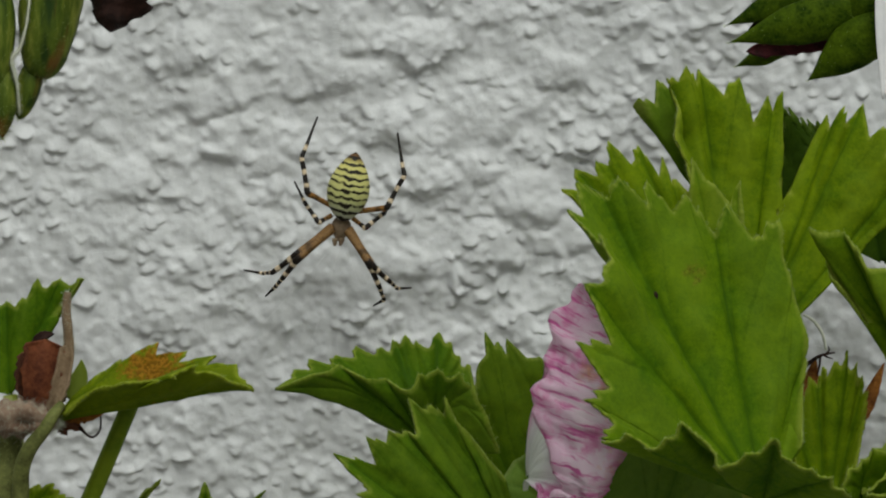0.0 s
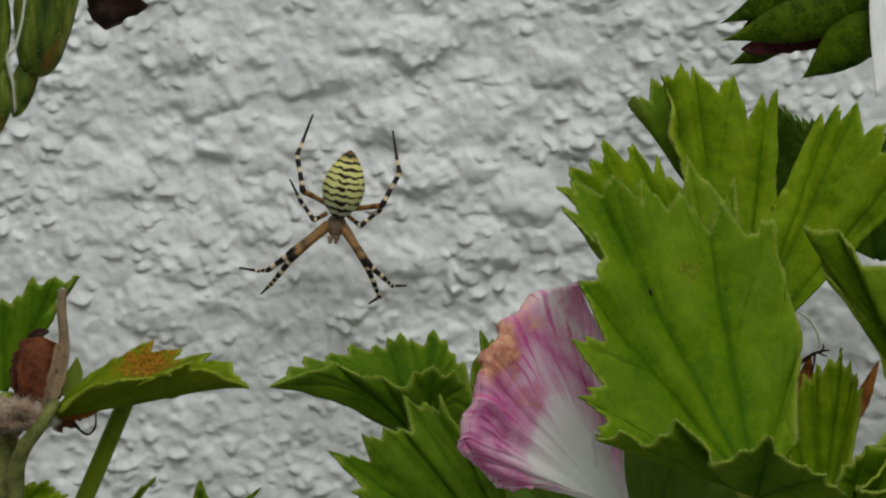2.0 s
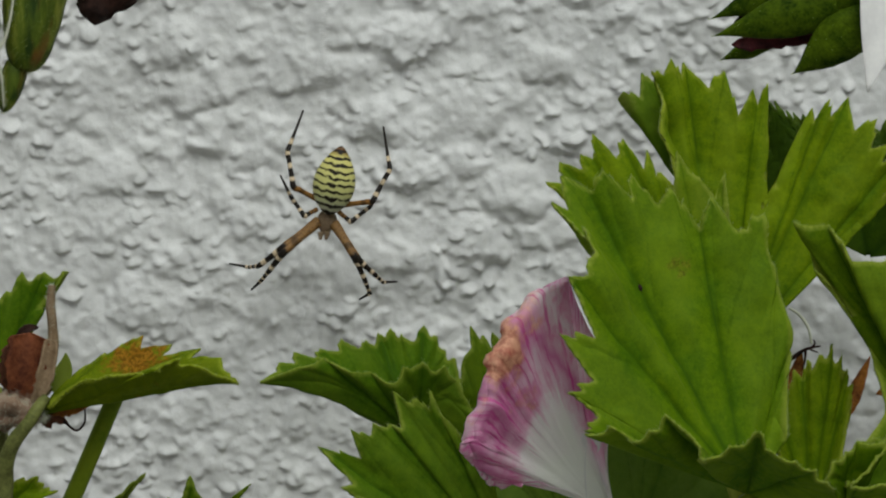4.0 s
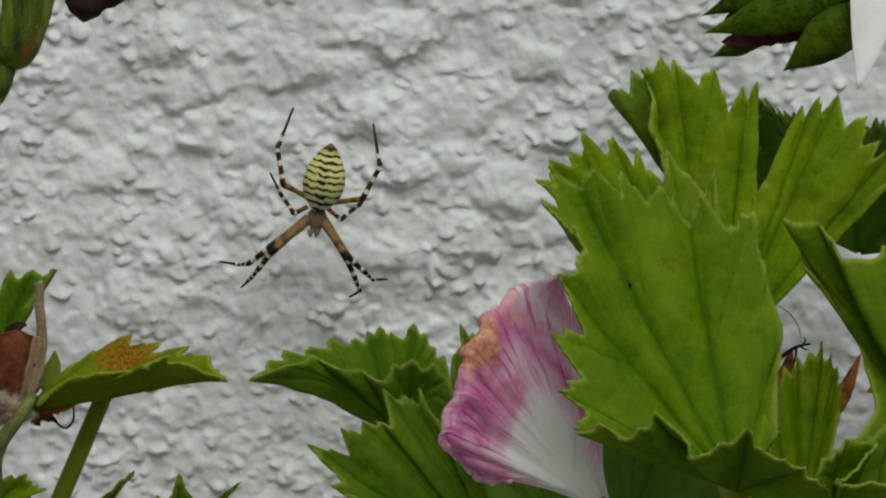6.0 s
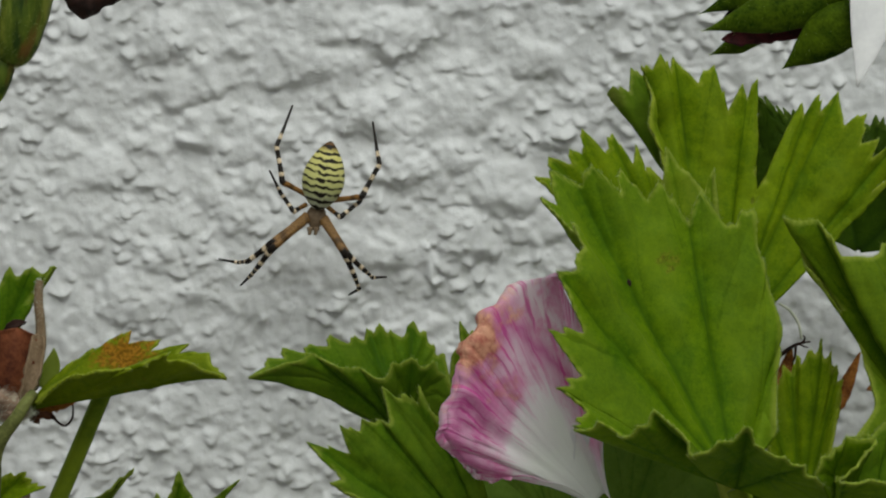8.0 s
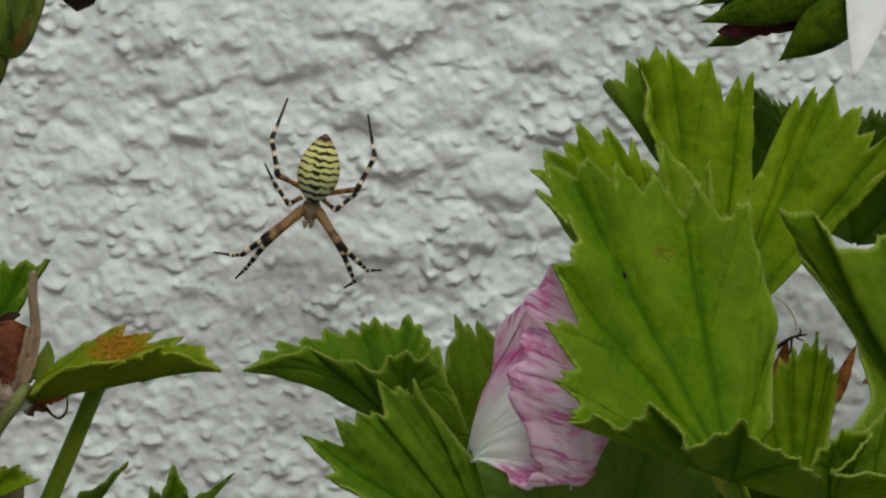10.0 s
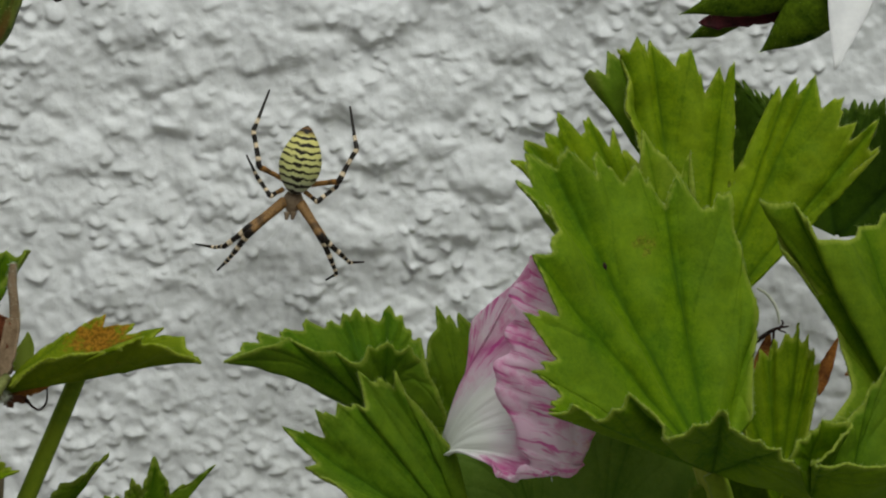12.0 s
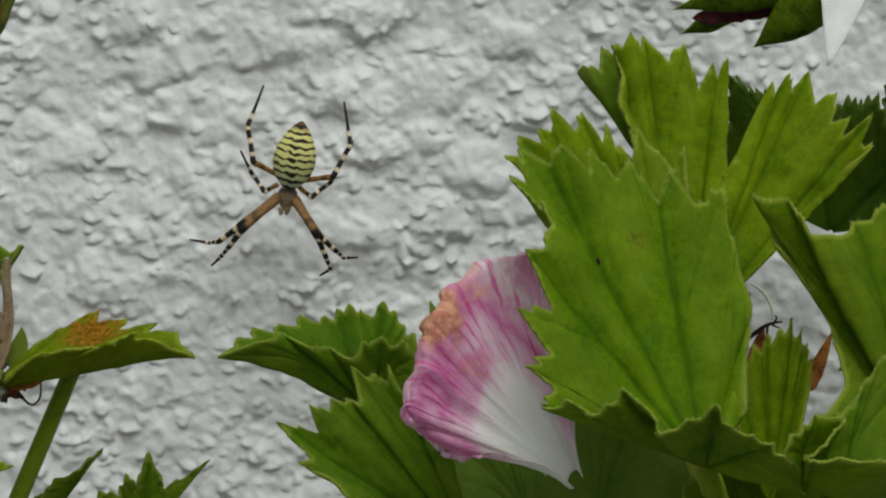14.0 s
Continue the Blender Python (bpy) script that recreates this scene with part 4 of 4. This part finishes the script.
def abdomen_material():
    m, tree, s = nodes_of("striped_abdomen")
    where = tree.nodes.new("ShaderNodeTexCoord").outputs["Object"]
    parts = tree.nodes.new("ShaderNodeSeparateXYZ")
    tree.links.new(where, parts.inputs[0])
    x, z = parts.outputs[0], parts.outputs[2]
    wob = calc(tree, "SUBTRACT", noise_of(tree, 650, 3), 0.5)
    zig = calc(tree, "ABSOLUTE", calc(tree, "SUBTRACT", calc(tree, "FRACT", calc(tree, "MULTIPLY", x, 520.0)), 0.5))
    bow = calc(tree, "MULTIPLY", calc(tree, "MULTIPLY", x, x), -35.0)
    h = calc(tree, "ADD", calc(tree, "ADD", z, bow), calc(tree, "ADD", calc(tree, "MULTIPLY", wob, 0.0007), calc(tree, "MULTIPLY", zig, 0.0003)))
    saw = calc(tree, "FRACT", calc(tree, "MULTIPLY", h, 820.0))
    # broad dashes in the middle that thin out towards the flanks
    flank = calc(tree, "MULTIPLY", calc(tree, "ABSOLUTE", x), 70.0)
    core = calc(tree, "ABSOLUTE", calc(tree, "SUBTRACT", calc(tree, "ADD", saw, calc(tree, "MULTIPLY", wob, 0.5)), 0.42))
    line = ramp(tree, calc(tree, "ADD", core, flank), [(0.22, (1.0,)), (0.34, (0.0,))])
    hairline = ramp(tree, calc(tree, "ABSOLUTE", calc(tree, "SUBTRACT", calc(tree, "FRACT", calc(tree, "ADD", saw, calc(tree, "MULTIPLY", wob, 0.3))), 0.42)), [(0.14, (0.95,)), (0.22, (0.0,))])
    line = calc(tree, "MAXIMUM", line, hairline)
    ground = ramp(tree, calc(tree, "MULTIPLY", z, 83.0), [(0.0, (0.46, 0.47, 0.38)), (0.17, (0.5, 0.52, 0.3)), (0.34, (0.54, 0.54, 0.21)), (0.86, (0.58, 0.53, 0.17)), (0.95, (0.12, 0.06, 0.02))])
    broken = ramp(tree, noise_of(tree, 560, 2), [(0.33, (0.2,)), (0.41, (1.0,))])
    col = mix(tree, calc(tree, "MULTIPLY", line, broken), ground, (0.014, 0.01, 0.006))
    tree.links.new(col, s.inputs["Base Color"])
    s.inputs["Roughness"].default_value = 0.5
    s.inputs["Specular IOR Level"].default_value = 0.15
    bump(tree, s, noise_of(tree, 2500, 3), 0.4, 0.0001)
    return m


SPIDER_HEAD = plain("spider_head", (0.13, 0.085, 0.05), (0.26, 0.19, 0.12), 900, 0.55, 0.0001)
ABDOMEN = abdomen_material()


def spider():
    body = tagged(new("wasp_spider"), "yellow and black striped wasp spider hanging head down in its web", "spider")
    body.matrix_world = Matrix.Translation(mm(-22.3, 6.9, 20))
    # abdomen: an egg that narrows to the spinnerets, leaning to the right
    verts, ringn, sides = [], 28, 32
    for k in range(ringn + 1):
        f = k / ringn
        r = 3.95 * (math.sin(math.pi * min(f * 0.985 + 0.01, 1) ** 0.88) ** 0.72) * (1 - 0.10 * f)
        if f > 0.9:
            r = max(r, 0.55 * (1.02 - f) / 0.12)
        for j in range(sides):
            t = 2 * math.pi * j / sides
            verts.append(Vector((r * math.cos(t), -0.82 * r * math.sin(t) * (1.0 if math.sin(t) > 0 else 1.1), 12.4 * f)) / 1000)
    faces = []
    for k in range(ringn):
        faces += [(k * sides + j, k * sides + (j + 1) % sides, (k + 1) * sides + (j + 1) % sides, (k + 1) * sides + j) for j in range(sides)]
    faces += [tuple(range(sides))[::-1], tuple(ringn * sides + j for j in range(sides))]
    ab = mesh_object("abdomen", verts, faces, ABDOMEN, body, label="yellow abdomen with wavy black cross bands")
    ab.matrix_local = pose(0, -0.0012, -0.0002, 4, 11.5, 0)
    # head and jaws
    verts, ringn, sides = [], 14, 20
    for k in range(ringn + 1):
        f = k / ringn
        r = 2.15 * math.sin(math.pi * (0.12 + 0.80 * f)) ** 0.8 * (1 - 0.42 * f)
        for j in range(sides):
            t = 2 * math.pi * j / sides
            verts.append(Vector((r * math.cos(t), -0.7 * r * math.sin(t), -4.3 * f + 0.4)) / 1000)
    faces = []
    for k in range(ringn):
        faces += [(k * sides + j, k * sides + (j + 1) % sides, (k + 1) * sides + (j + 1) % sides, (k + 1) * sides + j) for j in range(sides)]
    faces += [tuple(range(sides))[::-1], tuple(ringn * sides + j for j in range(sides))]
    head = mesh_object("cephalothorax", verts, faces, SPIDER_HEAD, body, label="grey-brown downy head and chest")
    head.matrix_local = pose(0, 0.0002, 0, 0, 10, 0)
    for x in (-0.5, 0.5):
        v, f = tube([Vector((x * 0.0012 - 0.0007, -0.0004, -0.0034)), Vector((x * 0.001 - 0.0009, -0.0006, -0.0047))], [0.0006, 0.00025], 8, 4)
        mesh_object("jaw", v, f, SPIDER_HEAD, body)

    def leg(points, radii, material):
        joints = [Vector((x, -y, z)) / 1000 for x, z, y in points]
        pts, girth = [joints[0]], [radii[0]]
        # straight members with tight, slightly swollen joints
        for k, (p, q) in enumerate(zip(joints, joints[1:])):
            for f in (0.22, 0.5, 0.78, 1.0):
                pts.append(p.lerp(q, f))
                girth.append((radii[k] + (radii[k + 1] - radii[k]) * f) * (0.84 if f == 0.5 else 0.93 if f < 1 else 1.0))
        v, f = tube(pts, [r * 1.14 / 1000 for r in girth], 8, 4)
        n = (len(pts) - 1) * 4 + 1
        uv = [(j / 8, k / (n - 1)) for k in range(n) for j in range(8)] + [(0, 0), (0, 1)]
        mesh_object("leg", v, f, material, body, uv)

    # x, z and height over the web, joint by joint, from the body to the claw
    leg([(-1.5, 2.2, 0.5), (-6.1, 4.7, 2.5), (-7.2, 11, 1.2), (-4.5, 18.4, -2)], [0.45, 0.52, 0.42, 0.16], LEG_BACK)
    leg([(3.0, 1.5, 0.5), (7.9, 2.1, 2.5), (11, 7.8, 1.2), (9.8, 15.5, -2)], [0.45, 0.52, 0.42, 0.16], LEG_BACK)
    leg([(-2.0, 0.7, 0.3), (-4.2, -0.5, 1.6), (-6.6, 2.9, 0.6), (-8.6, 6.8, -2)], [0.4, 0.44, 0.36, 0.15], LEG_SHORT)
    leg([(1.9, 0.2, 0.3), (4.1, -1.5, 1.6), (7.5, 1.2, 0.6), (9.6, 5.0, -1.4)], [0.4, 0.44, 0.36, 0.15], LEG_SHORT)
    leg([(-1.8, -1.2, 0), (-8.0, -6.2, 2), (-12.4, -9.4, 0.5), (-14.2, -9.6, -1), (-17.7, -9.0, -2)], [0.68, 0.66, 0.42, 0.32, 0.14], LEG_FRONT)
    leg([(-1.7, -1.7, 0.5), (-7.9, -7.0, 2.4), (-10.6, -10.4, 0.6), (-12, -12, -1), (-13.8, -13.7, -2)], [0.68, 0.66, 0.42, 0.34, 0.15], LEG_FRONT)
    leg([(1.2, -1.6, 0), (5.4, -8.3, 2), (8.4, -11, 0.5), (9.8, -12.3, -1), (12.3, -12.2, -2)], [0.68, 0.66, 0.42, 0.32, 0.14], LEG_FRONT)
    leg([(0.9, -2.0, 0.5), (4.8, -7.8, 2.4), (6.6, -12, 0.6), (7.4, -14.3, -1), (5.5, -15.4, -2)], [0.68, 0.66, 0.42, 0.34, 0.15], LEG_FRONT)
    return body


spider()


def web():
    hub = tagged(new("orb_web"), "fine orb web of silk strung between the leaves and the wall", "web")
    c = mm(-22.3, 4, 17.5)

    def thread(name, points, r):
        v, f = tube(points, [r] * len(points), 5, 2)
        mesh_object(name, v, f, SILK, hub)

    rng = random.Random(7)
    for k in range(14):
        a = 2 * math.pi * (k + 0.4 * rng.random()) / 14
        far = c + Vector((0.12 * math.cos(a), 0.006 * math.cos(a), 0.09 * math.sin(a)))
        thread("radial_thread", [c, c.lerp(far, 0.5), far], 0.000012)
    for side, a, b in ((-1, -18, -36), (1, 22, 48)):
        pts = [mm(-23 + (1.2 if k % 2 else -1.2) * (1 + 0.3 * rng.random()), a + (b - a) * k / 70, 17.5) for k in range(71)]
        thread("zigzag_band", pts, 0.00003)
    return hub


web()


def cobweb():
    hub = tagged(new("cobweb_strand"), "white tuft and thread of old cobweb on a leaf", "cobweb")
    blade("tuft", hub, (21.6, -29.2, 84), (23.4, -32.9, 83), 1.3, SILK, bend=(1, 0, 0), ragged=0.6, thick=0.1)
    blade("tuft", hub, (21.1, -29.6, 84), (21.4, -32.3, 83), 0.9, SILK, ragged=0.6, thick=0.1)
    rod("thread", [mm(21.7, -30.7, 84), mm(21.4, -35.7, 83), mm(21.8, -40.9, 82)], [0.00009, 0.00012, 0.00008], SILK, hub, 6)
    return hub


cobweb()
spindle("leaf_speck", right, (29.7, -5.1, 96.5), (30.1, -6.4, 96.5), 0.32, DRY_DARK, sides=8, label="tiny dark speck of dirt")


# ---- the fallen petal that turns on a thread ----
def petal_material():
    m, tree, s = nodes_of("pink_petal")
    parts = tree.nodes.new("ShaderNodeSeparateXYZ")
    tree.links.new(tree.nodes.new("ShaderNodeUVMap").outputs[0], parts.inputs[0])
    u, v = parts.outputs[0], parts.outputs[1]
    wob = calc(tree, "SUBTRACT", noise_of(tree, 150, 3), 0.5)
    fine = noise_of(tree, 700, 4, 0.6)
    side = ramp(tree, u, [(0.6, (0.0,)), (0.74, (0.27,)), (0.92, (0.27,)), (1.0, (0.1,))])
    reach = calc(tree, "ADD", calc(tree, "ADD", v, side), calc(tree, "MULTIPLY", wob, 0.3))
    col = ramp(tree, reach, [(0.26, (0.92, 0.92, 0.88)), (0.42, (0.93, 0.88, 0.9)), (0.52, (0.84, 0.54, 0.7)), (0.60, (0.70, 0.24, 0.48)), (0.67, (0.80, 0.5, 0.64)), (0.76, (0.90, 0.78, 0.83)), (0.97, (0.86, 0.62, 0.75))])
    # branching magenta veins that fan out from the claw
    strips = tree.nodes.new("ShaderNodeCombineXYZ")
    tree.links.new(calc(tree, "ADD", calc(tree, "MULTIPLY", u, 84.0), calc(tree, "MULTIPLY", wob, 2.4)), strips.inputs[0])
    tree.links.new(calc(tree, "MULTIPLY", v, 5.5), strips.inputs[1])
    lines = ramp(tree, noise_of(tree, 1.0, 3, 0.6, strips.outputs[0]), [(0.52, (0.0,)), (0.63, (0.8,))])
    grow = ramp(tree, calc(tree, "ADD", v, side), [(0.36, (0.0,)), (0.56, (1.0,)), (0.66, (0.85,)), (0.74, (0.95,)), (0.9, (1.0,))])
    col = mix(tree, calc(tree, "MULTIPLY", lines, grow), col, (0.67, 0.05, 0.36))
    blush = ramp(tree, noise_of(tree, 170, 4, 0.65), [(0.52, (0.0,)), (0.66, (0.75,))])
    col = mix(tree, calc(tree, "MULTIPLY", blush, grow), col, (0.74, 0.2, 0.46))
    # withered brown along the crease, broken into uneven patches
    near = calc(tree, "ABSOLUTE", calc(tree, "SUBTRACT", v, 0.68))
    along = calc(tree, "ABSOLUTE", calc(tree, "SUBTRACT", u, 0.50))
    rust = calc(tree, "ADD", calc(tree, "SUBTRACT", calc(tree, "ADD", calc(tree, "MULTIPLY", noise_of(tree, 150, 4, 0.6), 0.95), calc(tree, "MULTIPLY", fine, 0.25)), calc(tree, "MULTIPLY", near, 1.9)), calc(tree, "MULTIPLY", along, -1.7))
    tan = mix(tree, ramp(tree, fine, [(0.4, (0.0,)), (0.6, (1.0,))]), (0.55, 0.19, 0.08), (0.82, 0.46, 0.25))
    col = mix(tree, ramp(tree, rust, [(0.28, (0.0,)), (0.46, (0.85,))]), col, tan)
    tree.links.new(col, s.inputs["Base Color"])
    s.inputs["Roughness"].default_value = 0.55
    bump(tree, s, calc(tree, "ADD", noise_of(tree, 420, 3), calc(tree, "MULTIPLY", lines, -0.4)), 0.6, 0.0004)
    s.inputs["Specular IOR Level"].default_value = 0.2
    see_through(tree, s, 0.38)
    return m


def fallen_petal():
    """A fan from the narrow white claw to a fold, behind which a crumpled pink lip turns back; its origin is the upper corner by which it hangs."""
    claw = np.array((8.4, 3.2, -38.8))
    fold = [(-7.5, 1.5, -33.4), (-13.8, -0.5, -32.8), (-18.8, -9.0, -28.2), (-16.2, -10.0, -20.2), (-13.5, -11.0, -12.2), (-8.6, -8.2, -4.0), (0.0, 0.0, 0.0), (2.6, 1.2, -5.6), (8.5, 3.4, -14.5)]
    nu, nv, crease = 161, 50, 0.66
    s = np.linspace(0, len(fold) - 1, nu)
    edge = np.where((s <= 6)[:, None], glide(fold[:7], np.minimum(s, 6)), glide(fold[6:], np.maximum(s - 6, 0)))
    rng = np.random.default_rng(31)
    wander = np.stack([lattice(s * 10, 0 * s + k, 6.0, rng) - 0.5 + 0.6 * (lattice(s * 10, 0 * s + k, 2.5, rng) - 0.5) for k in range(3)], axis=-1)
    edge = edge + 1.8 * wander * (np.clip(s, 0, 1) * np.clip(6 - s, 0, 1))[:, None]
    v = np.linspace(0.05, 1, nv)
    inner = np.clip(v / crease, 0, 1)
    spread = 0.075 + 0.925 * inner**1.42
    middle = np.array((-5.0, -0.5, -14.0)) - claw
    base = claw + middle[None, None, :] * inner[None, :, None] + (edge - claw - middle)[:, None, :] * spread[None, :, None]
    base[:, :, 1] += 4.2 * (np.sin(np.pi * np.clip(s / 7.5, 0, 1)) ** 0.7)[:, None] * np.sin(np.pi * inner)[None, :]
    outer = np.clip((v - crease) / (1 - crease), 0, 1)
    size = np.interp(s, (0, 0.7, 1.4, 2.2, 3.2, 4.2, 5.2, 6, 8), (0.0, 0.2, 0.55, 0.95, 1.0, 0.85, 0.6, 0.0, 0.0))
    back = np.stack([np.interp(s, range(7), (0.0, 0.6, 4.2, 7.5, 7.5, 4.5, 0.0)), np.interp(s, range(7), (0.0, 1.5, 7.5, 15.5, 16.5, 11.0, 0.0)), np.interp(s, range(7), (0.0, -1.0, -1.0, 0.0, 1.0, 1.0, 0.0))], axis=-1)
    back = back * (1 + 0.05 * np.sin(4.3 * s) + 0.04 * np.sin(9.5 * s))[:, None]
    base += back[:, None, :] * outer[None, :, None]
    base[:, :, 0] -= (3.2 * size)[:, None] * np.sin(np.pi * outer**0.7)[None, :]
    du, dv = np.gradient(base, axis=0), np.gradient(base, axis=1)
    normal = np.cross(du, dv)
    normal /= np.linalg.norm(normal, axis=2, keepdims=True) + 1e-9
    su, sv = s[:, None], v[None, :]
    lip = np.clip((sv - 0.52) / 0.16, 0, 1) * np.minimum(size[:, None] * 1.2, 1)
    gu, gv = su * 6 + 0 * sv, sv * 40 + 0 * su

    def ridge(size_u, size_v):
        return 1 - np.abs(2 * lattice(gu / size_u, gv / size_v, 1.0, rng) - 1) ** 0.8

    crumple = (2.8 * (lattice(gu, gv, 8.0, rng) - 0.5) + 0.9 * (lattice(gu, gv, 3.5, rng) - 0.5)) * sv * (1 - 0.75 * lip) + lip * (1.0 * (ridge(3.2, 4.4) - 0.5) + 0.7 * (ridge(1.5, 2.0) - 0.5) + 0.35 * (ridge(0.8, 1.0) - 0.5))
    # blisters where the fold has dried
    crumple += 0.9 * np.exp(-(((sv - 0.62) / 0.07) ** 2)) * (ridge(2.0, 5) - 0.3) * np.clip(size[:, None] * 2 - 0.5, 0, 1)
    base = base + normal * crumple[:, :, None]
    whole = tagged(new("fallen_petal"), "faded pink and white petal with crumpled brown edge, hanging loose", "petal")
    material = petal_material()
    turn = int(np.searchsorted(v, crease))
    for name, first, last, label in (("petal_fan", 0, turn + 1, "white fan with magenta veins"), ("petal_lip", turn, nv, "crumpled pink lip, browned along the fold")):
        n = last - first
        uvs = np.stack([np.repeat(s / 8, n), np.tile(v[first:last], nu)], axis=-1)
        thicken(mesh_object(name, base[:, first:last].reshape(-1, 3) / 1000, grid_faces(nu, n), material, whole, uvs, label=label), 0.0002)
    return whole


petal = fallen_petal()
HANG = mm(18.9, -4.7, 79)
# seconds and the petal's turn about its thread, in degrees
TURNS = [
    (0, 92), (0.4, 84), (0.6, 76), (0.8, 59), (1.0, 42), (1.2, 24), (1.4, 7), (1.6, -2), (1.9, 0), (2.2, 6), (2.6, 15), (3.0, 22), (3.4, 20), (4.2, 13), (5.0, 8), (5.5, 5),
    (6.0, 4), (6.5, 5), (7.5, 5), (8.0, 2), (8.4, 8), (9.0, 46), (9.6, 92), (10.0, 110), (10.4, 117), (11, 122), (12, 117), (12.5, 101), (12.8, 86), (13.0, 76), (13.2, 63), (13.4, 44),
    (13.6, 25), (13.8, 7), (14.0, -4),
]


def motions():
    walk(petal, [(t, Matrix.Translation(HANG) @ pose(0, 0, 0, 31 * math.sin(radians(min(a, 90))) - 15, 15 * ease(min(max((a - 50) / 70, 0), 1)), 0) @ pose(0, 0, 0, 0, 0, a)) for t, a in TURNS])


motions()
